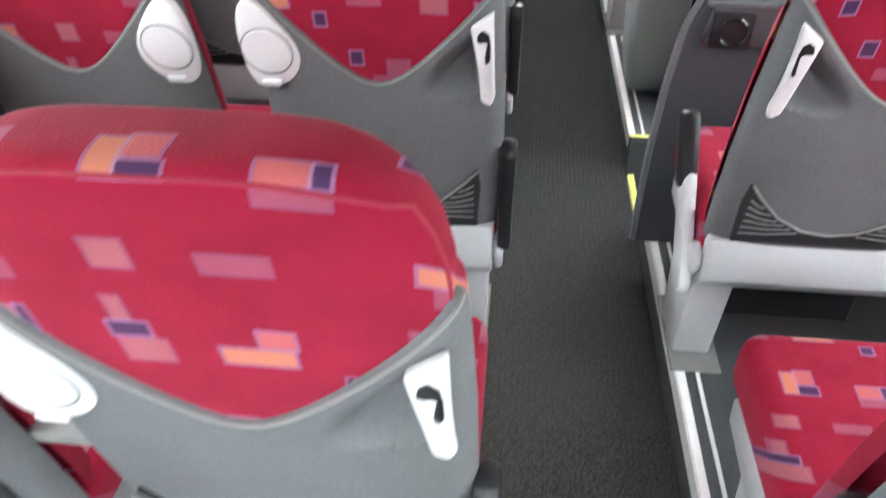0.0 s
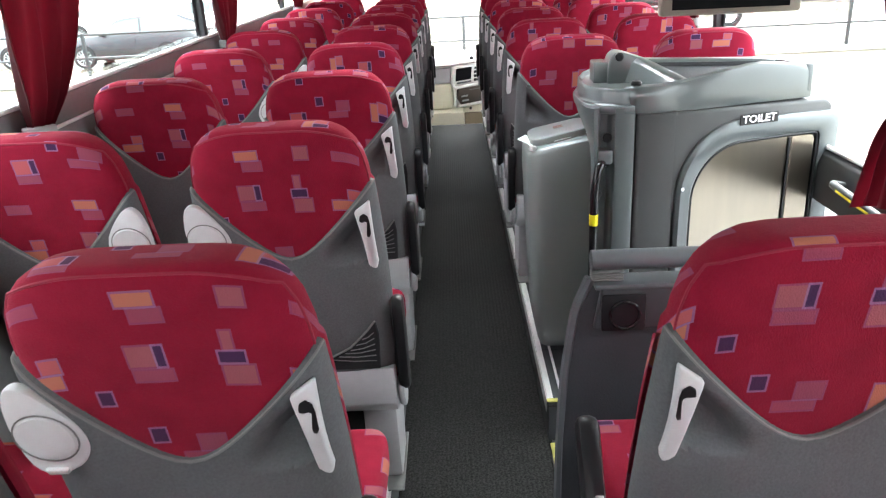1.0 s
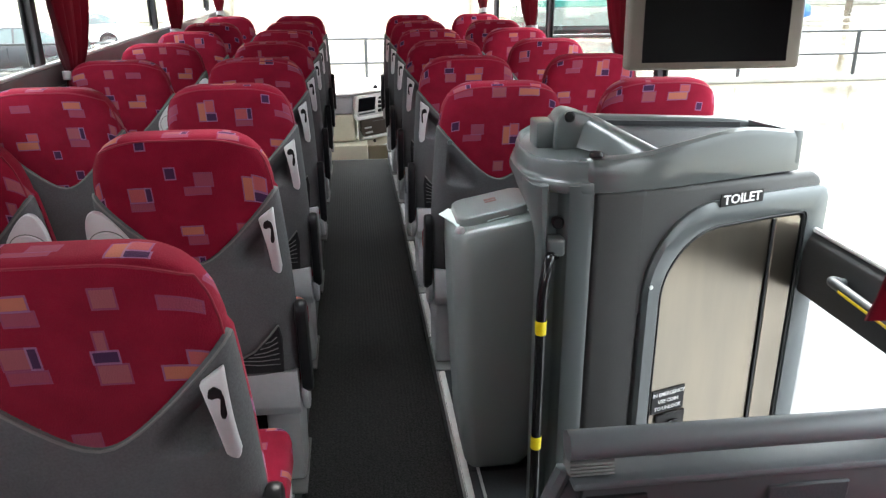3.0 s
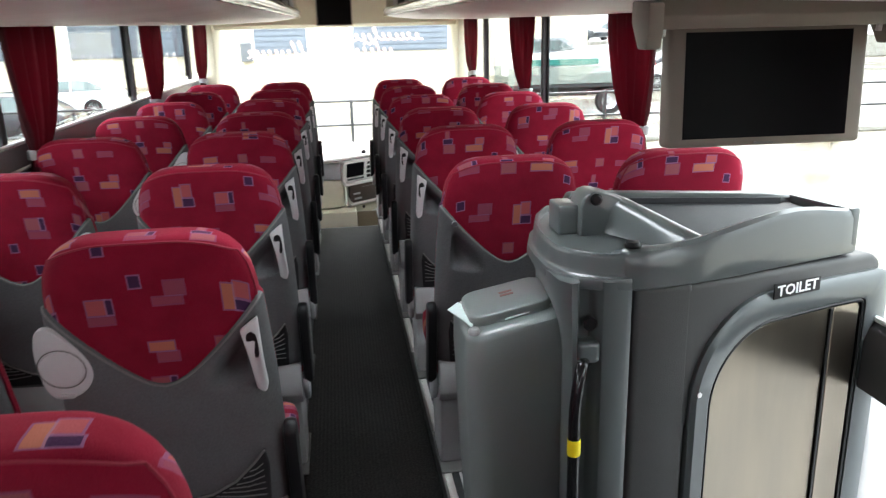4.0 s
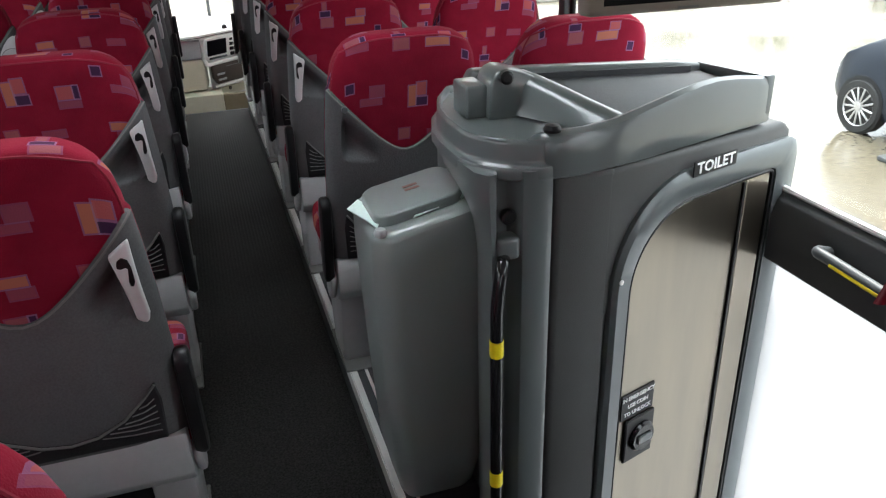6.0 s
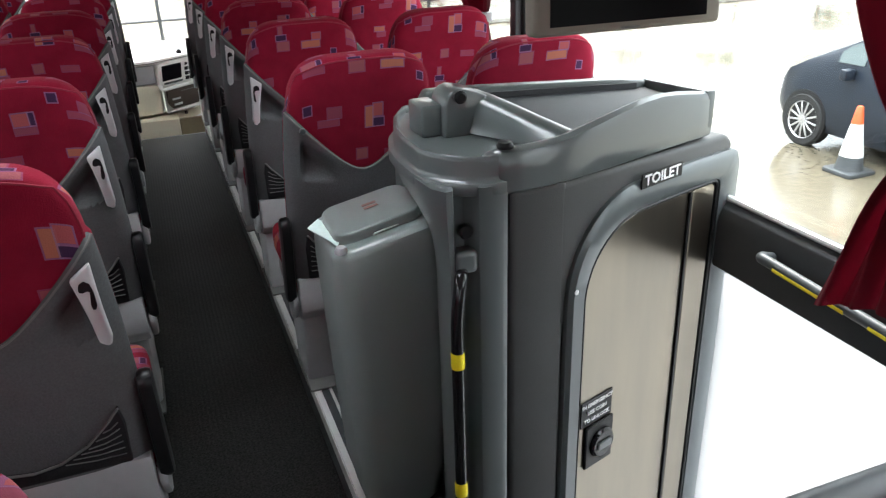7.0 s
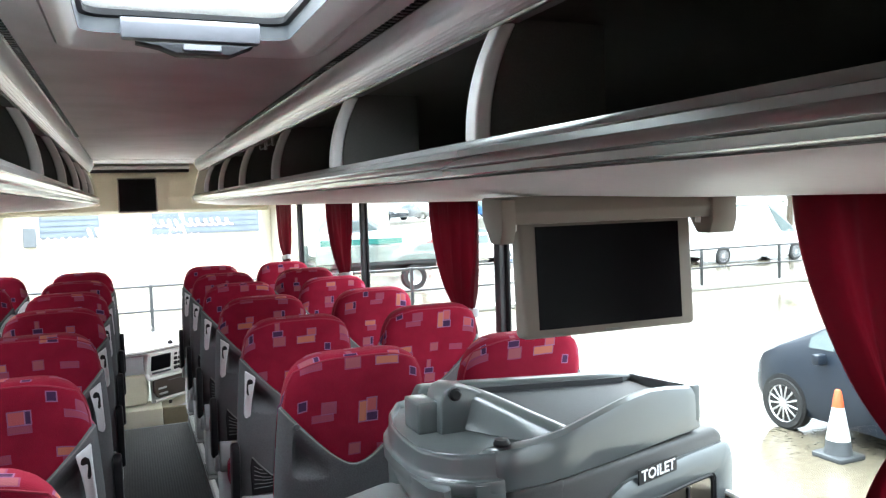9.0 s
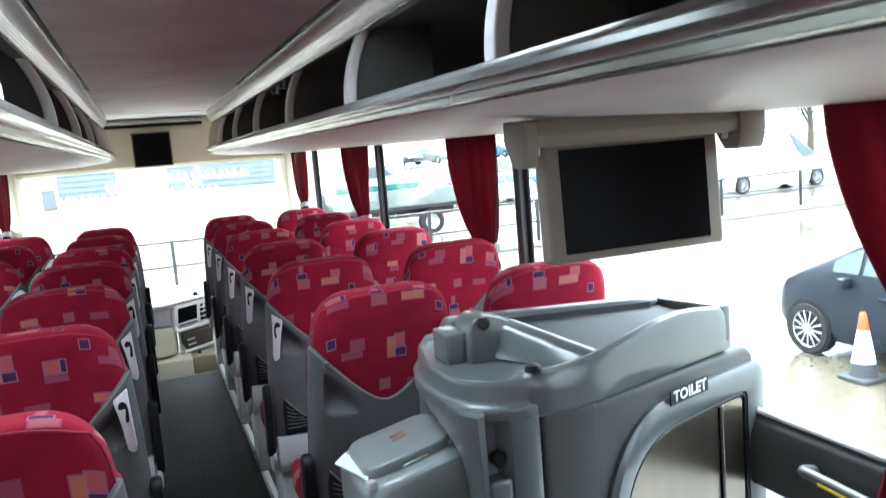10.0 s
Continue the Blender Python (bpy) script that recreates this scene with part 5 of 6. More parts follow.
bm = prism([(0.50, 1.00), (0.52, 1.040), (0.60, 1.042), (1.00, 1.038), (1.060, 1.034), (1.075, 1.02), (1.075, 0.96), (0.50, 0.96)], "y", -0.022, 0.022, 0.009, 3)
for vert in bm.verts:
    vert.co.y += 3.432 - 0.22 * (vert.co.x - 0.66)
part("back_wall", bm, GRP, wc)
part("end_wall", prism([(3.09, 1.052), (3.16, 1.046), (3.34, 1.034), (3.36, 1.02), (3.36, 0.96), (3.09, 0.96)], "x", 1.060, 1.088, 0.008, 2), GRP, wc)
part("tray_liner", prism([(0.60, 3.40), (0.70, 3.02), (1.058, 3.13), (1.058, 3.32)], "z", 1.0125, 1.016), DARK_PANEL, wc, "dark mesh tray liner")
rows = []
for x, y, h in ((0.535, 3.205, 1.090), (0.555, 3.165, 1.084), (0.585, 3.110, 1.070), (0.615, 3.055, 1.055), (0.655, 2.985, 1.036)):
    rows.append([(x - 0.034, y - 0.024, 1.008), (x - 0.020, y - 0.016, h - 0.018), (x - 0.010, y - 0.008, h - 0.004), (x + 0.004, y + 0.004, h), (x + 0.018, y + 0.012, h - 0.004), (x + 0.026, y + 0.018, h - 0.018), (x + 0.034, y + 0.024, 1.008)])
part("ridge", loft(rows), GRP, wc, "sloping ridge beside the tray")
part("boss", prism([(0.456, 1.00), (0.458, 1.072), (0.463, 1.087), (0.473, 1.098), (0.487, 1.103), (0.503, 1.101), (0.530, 1.093), (0.556, 1.082), (0.562, 1.00)], "y", 3.160, 3.245, 0.006, 3), GRP, wc, "raised boss")
part("liner_wall", moved(box(0.0, 0.40, -0.004, 0.004, 1.016, 1.030), pose(0.64, 3.405, 0, 0, 0, -12.4)), VELOUR, wc, "dark mesh lining")
part("step_block", box(0.414, 0.462, 3.182, 3.270, 1.002, 1.070, 0.006, 3), GRP, wc)
part("knob", moved(lathe([(0.012, 0), (0.014, 0.005), (0.014, 0.012), (0.009, 0.016)], 14), pose(0.488, 3.160, 1.089, 90)), BLACK_PLASTIC, wc, "black knob")
part("knob", moved(lathe([(0.016, 0), (0.017, 0.005), (0.013, 0.012), (0.0, 0.014)], 14), pose(0.502, 2.966, 1.030)), BLACK_PLASTIC, wc, "black knob")
# grab pole
pole = thing("grab_pole", "black grab pole with yellow bands beside the toilet", "grab pole")
part("pole", tube(bend([(0.420, 2.986, 0.782), (0.395, 2.935, 0.800), (0.375, 2.915, 0.72), (0.375, 2.915, -0.55), (0.39, 2.98, -0.60)], 6), 0.013, 12), BLACK_GLOSS, pole)
for z in (0.625, 0.300):
    part("band", moved(lathe([(0.0137, -0.018), (0.0142, -0.015), (0.0142, 0.015), (0.0137, 0.018)], 14), pose(0.375, 2.915, z)), BRIGHT_YELLOW, pole, "bright yellow band")
for z in (0.685, 0.385, 0.05):
    part("bracket", tube([(0.377, 2.92, z), (0.405, 2.986, z)], 0.008, 8), BLACK_PLASTIC, pole)

# ---- waste bin on the ledge ----
bin_ob = thing("waste_bin", "grey moulded waste bin on the aisle ledge", "bin")
rows = []
for z, x0, x1, y0, y1, r in ((0.03, 0.245, 0.41, 3.19, 3.34, 0.03), (0.06, 0.232, 0.422, 3.17, 3.35, 0.035), (0.16, 0.214, 0.432, 3.135, 3.36, 0.04), (0.40, 0.200, 0.438, 3.112, 3.362, 0.05), (0.725, 0.188, 0.442, 3.100, 3.365, 0.05), (0.783, 0.189, 0.442, 3.102, 3.365, 0.05), (0.796, 0.192, 0.439, 3.106, 3.361, 0.05), (0.803, 0.200, 0.432, 3.116, 3.352, 0.047), (0.805, 0.210, 0.423, 3.127, 3.340, 0.045)):
    rows.append([(x, y, z + 0.20 * (x - 0.2) * (1 if z > 0.7 else 0)) for x, y in rounded(x0, x1, y0, y1, r, 6)])
part("body", loft(rows), GRP_LIGHT, bin_ob)
bm = prism(rounded(0.205, 0.398, 3.145, 3.318, 0.035, 6), "z", 0.800, 0.829, 0.005, 3)
for v in bm.verts:
    v.co.z += 0.20 * (v.co.x - 0.2)
part("lid", bm, GRP_LIGHT, bin_ob, "flat grey lid")
part("latch", moved(lathe([(0.013, 0), (0.014, 0.006), (0.010, 0.014), (0.0, 0.016)], 12), pose(0.207, 3.128, 0.802)), TRIM_GREY, bin_ob, "pale grey latch")
for pts in ([(0.170, 3.285), (0.200, 3.315), (0.222, 3.25), (0.216, 3.17), (0.204, 3.145), (0.196, 3.19)], [(0.384, 3.30), (0.432, 3.245), (0.412, 3.17), (0.388, 3.15)], [(0.28, 3.138), (0.38, 3.150), (0.37, 3.158), (0.29, 3.152)]):
    bm = prism(pts, "z", 0.8085, 0.811)
    for v in bm.verts:
        v.co.z += 0.20 * (v.co.x - 0.2)
    part("tape", bm, PAPER, bin_ob, "peeling pale tape")
for i in range(2):
    part("print_bar", moved(box(-0.016, 0.016, -0.005, 0.005, 0, 0.001), pose(0.305, 3.235 + 0.018 * i, 0.830 + 0.0212, 0, -11.3, 0)), INK_RED, bin_ob)

# ---- drop-down screens ----
tv = thing("drop_down_screen", "taupe drop-down screen switched off under the luggage rack", "monitor")
part("housing", prism([(2.945, 1.447), (2.94, 1.470), (2.955, 1.500), (3.05, 1.500), (3.05, 1.449)], "x", 0.528, 0.992, 0.003, 2), BEZEL, tv)
for x0, x1 in ((0.500, 0.530), (0.990, 1.056)):
    part("end_bracket", prism([(2.945, 1.412), (2.935, 1.44), (2.935, 1.495), (3.02, 1.50), (3.02, 1.46), (2.985, 1.412)], "x", x0, x1, 0.004, 2), BEZEL, tv)
panel_m = pose(0.767, 2.985, 1.335, -3, 0, -1.5)
cab = part("bezel", box(-0.200, 0.205, -0.004, 0.040, -0.114, 0.126, 0.010, 3), BEZEL, tv, "taupe bezel")
cab.matrix_basis = panel_m
glass_m = part("display", box(-0.168, 0.170, -0.0055, -0.002, -0.097, 0.105), SCREEN, tv, "black display")
glass_m.matrix_basis = panel_m
part("badge", box(-0.02, 0.02, -0.0055, -0.003, -0.110, -0.106), SHELL_RIM, tv).matrix_basis = panel_m
for x in (0.545, 0.985):
    part("hinge", tube([(x, 2.97, 1.475), (x, 2.975, 1.435)], 0.006, 8), ALUMINIUM, tv)
ftv = thing("front_screen", "small dark screen on the front header", "monitor")
part("bezel", rise(box(-0.195, 0.125, 8.79, 8.84, 1.455, 1.755, 0.008, 2)), BEZEL, ftv)
part("display", rise(box(-0.183, 0.113, 8.786, 8.792, 1.467, 1.743)), SCREEN, ftv, "black display")

# ---- curtains ----
def curtain(side, x, top, tie, foot, z_foot, name_label, folds=5, seed=0, inward=0.0):
    c = thing("curtain", name_label, "curtain", "window curtains")
    rg = random.Random(seed)
    ph = [rg.uniform(-0.5, 0.5) for _ in range(8)]
    z_top, z_tie = 1.505, 1.035
    bm = bmesh.new()
    rows, n, steps = [], 72, 34
    for i in range(steps + 1):
        t = i / steps
        z = z_top + (z_foot - z_top) * t
        if z > z_tie:
            k = (z_top - z) / (z_top - z_tie)
            e = k ** 1.9
            a, b = top[0] + (tie[0] - top[0]) * e, top[1] + (tie[1] - top[1]) * e
            deep = 0.020 + 0.010 * k
        else:
            k = (z_tie - z) / (z_tie - z_foot)
            e = k ** 0.75
            a, b = tie[0] + (foot[0] - tie[0]) * e, tie[1] + (foot[1] - tie[1]) * e
            deep = 0.030 - 0.004 * k
        row = []
        for j in range(n + 1):
            u = j / n
            f = math.sin(2 * math.pi * folds * u + ph[0] * 3 + 0.8 * math.sin(5 * u + ph[1] * 6 + 1.5 * t)) + 0.35 * math.sin(2 * math.pi * folds * 2.1 * u + ph[2] * 6 + 2 * t)
            near_tie = math.exp(-((z - z_tie) / 0.06) ** 2)
            dx = deep * f * (1 - 0.5 * near_tie) * (1 - 0.5 * max(0.0, t - 0.75) * 4)
            hem = 0.02 * math.sin(3 * u + ph[3]) * max(0, t - 0.9) * 10 + 1.1 * inward * (1 - u) * max(0.0, t - 0.6) / 0.4
            row.append(bm.verts.new((x - side * (0.02 + dx * 0.8 + inward * max(0.0, (z_tie - z) / (z_tie - z_foot)) ** 0.7), a + (b - a) * u, z + hem + RISE * (a - 2.9))))
        rows.append(row)
    for a, b in zip(rows, rows[1:]):
        for k in range(n):
            bm.faces.new((a[k], a[k + 1], b[k + 1], b[k]))
    bmesh.ops.solidify(bm, geom=bm.faces[:], thickness=0.002)
    part("cloth", bm, CURTAIN, c)
    m0, m1 = tie[0] - 0.008, tie[1] + 0.008
    band = rounded(min(x - side * 0.046, x + side * 0.006), max(x - side * 0.046, x + side * 0.006), m0, m1, 0.022, 5)
    bm = prism(band, "z", z_tie - 0.018, z_tie + 0.018, 0.003, 1)
    for v in bm.verts:
        v.co.z += RISE * (v.co.y - 2.9) - 0.12 * (v.co.y - (m0 + m1) / 2)
    part("tie_back", bm, TIE, c, "pale grey tie-back")
    return c


curtain(1, 1.14, (2.28, 2.848), (2.545, 2.622), (2.435, 2.70), 0.70, "dark red curtain gathered by a grey tie-back", 3.5, 1, 0.066)
curtain(1, 1.14, (4.33, 4.84), (4.42, 4.575), (4.36, 4.64), 0.70, "dark red curtain gathered by a grey tie-back", 4, 2)
curtain(1, 1.14, (6.16, 6.78), (6.25, 6.43), (6.20, 6.50), 0.70, "dark red curtain gathered by a grey tie-back", 4, 3)
curtain(1, 1.14, (8.06, 8.66), (8.14, 8.34), (8.08, 8.40), 0.70, "dark red curtain gathered by a grey tie-back", 4, 4)
curtain(-1, -1.17, (2.56, 3.06), (2.60, 2.70), (2.55, 2.76), 0.72, "dark red curtain gathered by a grey tie-back", 3.5, 5)
curtain(-1, -1.17, (4.33, 4.82), (4.46, 4.59), (4.40, 4.66), 0.72, "dark red curtain gathered by a grey tie-back", 4, 6)
curtain(-1, -1.17, (6.30, 6.85), (6.40, 6.56), (6.34, 6.62), 0.72, "dark red curtain gathered by a grey tie-back", 4, 7)
curtain(-1, -1.17, (8.10, 8.70), (8.20, 8.36), (8.14, 8.42), 0.72, "dark red curtain gathered by a grey tie-back", 4, 8)

# door handrail
rail = thing("door_handrail", "grey tubular handrail with yellow grip strips on the door", "handrail")
part("tube", tube(bend([(1.145, 2.905, 0.700), (1.098, 2.908, 0.712), (1.098, 2.86, 0.711), (1.098, 2.52, 0.694), (1.098, 2.452, 0.688), (1.10, 2.445, 0.60), (1.10, 2.44, 0.30), (1.145, 2.44, 0.26)], 6), 0.0125, 12), PANEL_GREY, rail)
for y0, y1 in ((2.66, 2.85), (2.51, 2.60)):
    z0, z1 = 0.692 + (y0 - 2.5) * 0.048, 0.692 + (y1 - 2.5) * 0.048
    part("grip_strip", tube([(1.088, y0, z0 - 0.003), (1.088, y1, z1 - 0.003)], 0.005, 8), BRIGHT_YELLOW, rail, "yellow grip strip")


# ---- outside ----
bm = bmesh.new()
bmesh.ops.create_grid(bm, x_segments=40, y_segments=40, size=400)
ground = setting("ground", bm, GROUND, "rain-wet tarmac yard with puddles", "ground")
ground.location = (0, 0, GROUND_Z)


def wheel(parent, x, y, r, side, w=0.20):
    m = pose(x, y, r, 0, 90 * side, 0)
    t = part("wheel", moved(lathe([(r * 0.70, -w / 2), (r * 0.9, -w / 2), (r, -w / 2 + 0.03), (r, w / 2 - 0.03), (r * 0.94, w / 2), (r * 0.74, w / 2), (r * 0.70, w / 2 - 0.02)], 28), m), TYRE, parent, "black tyre")
    bm = lathe([(r * 0.72, w / 2 - 0.03), (r * 0.72, w / 2 - 0.005), (r * 0.68, w / 2 - 0.02), (0.02, w / 2 - 0.06)], 28)
    for i in range(13):
        a = 2 * math.pi * i / 13
        spoke = box(0.03, r * 0.70, -0.012, 0.012, w / 2 - 0.045, w / 2 - 0.006, 0.004, 1)
        put(bm, moved(spoke, pose(0, 0, 0, 0, 0, math.degrees(a))))
    put(bm, lathe([(0.05, w / 2 - 0.05), (0.05, w / 2), (0.0, w / 2 + 0.004)], 14))
    part("rim", moved(bm, m), RIM, t, "silver spoked rim")


def vehicle(name, label, category, paint, m, length=4.3, width=1.75, height=1.47, wheels=(0.85, 3.4), r=0.32, roof=None, belt=None, group="parked vehicles", panes=(0.0, 0.5, 1.0), mirror=1.5, handles=(2.25, 3.15)):
    """A parked car along its own y (front at 0), lofted from cross-sections; roof and belt: (y, z) lines."""
    v = thing(name, label, category, group, m)
    roof = roof or [(0.0, 0.62), (0.15, 0.80), (1.0, 0.95), (1.25, 1.0), (2.0, 1.42), (2.5, height), (3.2, height - 0.03), (3.9, 1.15), (4.15, 0.98), (length, 0.80)]
    belt = belt or [(0.0, 0.60), (0.15, 0.76), (1.1, 0.90), (3.9, 0.98), (length, 0.80)]
    ys = sorted({0.0, 0.06, 0.2, 0.5, 1.0, 1.25, 1.5, 1.75, 2.0, 2.5, 2.8, 3.0, 3.25, 3.5, 3.7, 3.9, 4.1, length - 0.06, length, *[q * length for q in (0.3, 0.5, 0.7, 0.9)]})
    ys = [q for q in ys if q <= length]
    rings = []
    for q in ys:
        e = min(1.0, min(q, length - q) / 0.35)
        w = width / 2 * (0.80 + 0.20 * math.sqrt(e))
        zb, zr = along(q, belt), along(q, roof)
        zl = 0.22 + 0.12 * (1 - e)
        zr = max(zr, zb + 0.012)
        cab = min(1.0, max(0.0, (zr - zb) / 0.45))
        wr = w * (0.94 - 0.16 * cab)
        half = [(w * 0.93, zl), (w, zl + 0.12), (w * 1.0, (zl + zb) / 2), (w * 0.97, zb), (wr + (w * 0.96 - wr) * 0.4, zb + (zr - zb) * 0.6), (wr, zr - min(0.05, (zr - zb) * 0.3)), (wr * 0.8, zr - 0.005), (0, zr)]
        rings.append([(x, q, z) for x, z in half] + [(-x, q, z) for x, z in half[-2::-1]])
    part("body", loft(rings), paint, v)
    for s in (-1, 1):
        for y in wheels:
            part("wheel_arch", moved(lathe([(r * 1.09, -0.02), (r * 1.09, 0.010), (r * 1.05, 0.014), (0.0, 0.014)], 26), pose(s * (width / 2 - 0.006), y, r + 0.02, 0, 90 * s, 0)), BLACK_PLASTIC, v)
            wheel(v, s * (width / 2 - 0.075), y, r, s)
        tops = [q for q in np.linspace(0, length, 80) if along(q, roof) - along(q, belt) > 0.20]
        if tops:
            a, b = min(tops), max(tops)
            for k0, k1 in zip(panes, panes[1:]):
                y0, y1 = a + (b - a) * k0 + 0.03, a + (b - a) * k1 - 0.03
                outline = []
                for q in np.linspace(y0, y1, 7):
                    outline.append((q, along(q, belt) + 0.03))
                for q in np.linspace(y1, y0, 7):
                    outline.append((q, max(along(q, belt) + 0.05, along(q, roof) - 0.085)))
                bm = prism(outline, "x", 0, 0.012)
                for vert in bm.verts:
                    q, z = vert.co.y, vert.co.z
                    zb, zr = along(q, belt), max(along(q, roof), along(q, belt) + 0.012)
                    e = min(1.0, min(q, length - q) / 0.35)
                    w = width / 2 * (0.80 + 0.20 * math.sqrt(e))
                    cab = min(1.0, max(0.0, (zr - zb) / 0.45))
                    wr = w * (0.94 - 0.16 * cab)
                    k = min(1.0, (z - zb) / max(0.01, (zr - zb) * 0.6))
                    inset = w * 0.97 + (wr + (w * 0.96 - wr) * 0.4 - w * 0.97) * k if k < 1 else wr + (w * 0.96 - wr) * 0.4 * (1 - (z - zb - (zr - zb) * 0.6) / max(0.01, (zr - zb) * 0.4))
                    vert.co.x = s * (inset + 0.004 + vert.co.x * 0.6)
                part("side_window", bm, CAR_GLASS, v, "dark side window", False)
        part("tail_lamp", box(*sorted((s * width * 0.28, s * width * 0.40)), length - 0.12, length - 0.030, 0.76, 0.84, 0.02, 2), LAMP_RED, v, "red tail lamp")
        part("head_lamp", box(*sorted((s * width * 0.28, s * width * 0.43)), 0.02, 0.16, 0.58, 0.70, 0.02, 2), WHITE_PLASTIC, v, "clear head lamp")
        part("mirror", box(*sorted((s * (width / 2 - 0.02), s * (width / 2 + 0.13))), mirror - 0.05, mirror + 0.06, 0.91, 1.04, 0.03, 2), paint, v)
        for y in handles:
            part("door_seam", box(*sorted((s * (width / 2 - 0.006), s * (width / 2 + 0.0015))), y + 0.20, y + 0.208, 0.32, 0.88), BLACK_PLASTIC, v)
            part("door_handle", box(*sorted((s * (width / 2 - 0.01), s * (width / 2 + 0.018))), y, y + 0.16, 0.83, 0.855, 0.006, 1), paint, v)
    return v


def facing(x, y, heading):
    """Place on the ground, the vehicle's front towards the heading (degrees, 0 = +y)."""
    return pose(x, y, GROUND_Z, 0, 0, heading + 180)


# slate-blue hatchback beside the coach, its bonnet towards the coach's front
vehicle("parked_car", "slate-blue hatchback on wet tarmac beside a traffic cone", "car", NAVY, pose(8.13, 9.29, GROUND_Z, 0, 0, 178.5), 3.85, 1.66, 1.56, (0.60, 3.15), 0.32,
        [(0.0, 0.58), (0.05, 0.74), (0.16, 0.88), (0.45, 1.03), (0.74, 1.13), (1.08, 1.36), (1.42, 1.50), (1.9, 1.58), (2.8, 1.55), (3.3, 1.38), (3.66, 1.08), (3.85, 0.82)],
        [(0.0, 0.56), (0.05, 0.72), (0.16, 0.86), (0.45, 1.005), (0.75, 1.04), (3.3, 1.09), (3.66, 1.05), (3.85, 0.80)], panes=(0.0, 0.17, 0.56, 0.95), mirror=1.18, handles=(1.60, 2.60))
cone = thing("traffic_cone", "orange and white traffic cone on a grey base", "traffic cone", at=pose(6.96, 7.66, GROUND_Z))
part("base", prism(rounded(-0.20, 0.20, -0.20, 0.20, 0.05), "z", 0.0, 0.05, 0.012, 2), PLATFORM, cone, "dark grey rubber base")
part("skirt", lathe([(0.150, 0.05), (0.138, 0.10), (0.124, 0.20)], 24), PLATFORM, cone)
part("sleeve", lathe([(0.126, 0.20), (0.062, 0.56)], 24), CONE_WHITE, cone, "scuffed white reflective sleeve")
part("tip", lathe([(0.064, 0.56), (0.036, 0.735), (0.026, 0.75)], 24), CONE_ORANGE, cone, "bright orange tip")

# railings along the yard, and the kerb under them
fence = thing("yard_railing", "black steel railing round the yard", "railing")
fence.matrix_basis = pose(0.3, 20.6, GROUND_Z)
for k in range(-11, 11):
    x = 3.23 * k
    part("post", box(x - 0.04, x + 0.04, -0.04, 0.04, 0.10, 1.30, 0.01, 1), FENCE, fence)
for z in (1.26, 0.68):
    part("rail", tube([(-37.5, 0, z), (33.5, 0, z)], 0.030, 8), FENCE, fence)
kerb = setting("kerb", box(-38, 34, -0.25, 0.25, 0.0, 0.13, 0.03, 2), KERB, "wet concrete kerb below the railing", "kerb")
kerb.matrix_basis = pose(0.3, 20.6, GROUND_Z)

VAN_ROOF = [(0.0, 0.75), (0.1, 1.0), (0.50, 1.12), (0.8, 1.30), (1.5, 2.10), (2.0, 2.50), (2.5, 2.6), (5.7, 2.6), (5.9, 2.4)]
VAN_BELT = [(0.0, 0.72), (0.2, 0.98), (0.9, 1.18), (2.2, 1.3), (2.3, 2.45), (5.9, 2.35)]
vehicle("parked_van", "white panel van parked beyond the railing", "van", WHITE_PAINT, pose(28.3, 27.9, GROUND_Z, 0, 0, 88.0), 5.9, 1.95, 2.6, (0.95, 4.95), 0.36, VAN_ROOF, VAN_BELT, panes=(0.0, 1.0), mirror=1.3, handles=(2.0,))
# flatbed lorry carrying a boat
lorry = thing("flatbed_lorry", "white flatbed lorry with a teal-striped load", "lorry", at=pose(9.15, 27.6, GROUND_Z - 0.0))
part("bed", box(-3.6, 1.2, -1.1, 1.1, 0.92, 1.06, 0.02, 1), FENCE, lorry)
part("chassis", box(-3.3, 1.0, -0.4, 0.4, 0.62, 0.92, 0.02, 1), FENCE, lorry)
part("side_board", box(-3.6, 1.2, -1.12, -1.08, 1.06, 1.62, 0.01, 1), BOARD, lorry, "grey-green drop side")
part("side_board", box(-3.6, 1.2, 1.08, 1.12, 1.06, 1.62, 0.01, 1), BOARD, lorry, "grey-green drop side")
hull = [[(x, -0.9 * w, z0), (x, -w, z0 + 0.35 * h), (x, -0.95 * w, z0 + h), (x, 0, z0 + h + 0.03), (x, 0.95 * w, z0 + h), (x, w, z0 + 0.35 * h), (x, 0.9 * w, z0)] for x, w, z0, h in ((-3.4, 0.85, 1.30, 0.75), (-2.0, 0.98, 1.25, 0.82), (-0.8, 0.85, 1.30, 0.88), (0.6, 0.35, 1.55, 0.70), (1.0, 0.05, 1.75, 0.55))]
part("boat", loft(hull), WHITE_PAINT, lorry, "white boat on the flatbed")
part("stripe", box(-3.4, -0.5, -1.03, -0.975, 1.66, 1.86), GREEN_STRIPE, lorry, "teal stripe")
cabin = part("cabin", loft([[(x0, y, 2.08), (x0 + 0.25, y * 0.9, 2.5), (x1 - 0.7, y * 0.85, 2.55), (x1, y * 0.95, 2.08)] for y, x0, x1 in ((-0.75, -3.1, -0.9), (-0.3, -3.15, -0.85), (0.3, -3.15, -0.85), (0.75, -3.1, -0.9))]), SILVER_PAINT, lorry, "silver cabin")
part("cabin_window", prism([(-2.9, 2.16), (-2.8, 2.44), (-1.75, 2.46), (-1.3, 2.16)], "y", -0.79, -0.70), CAR_GLASS, cabin, "dark cabin windows")
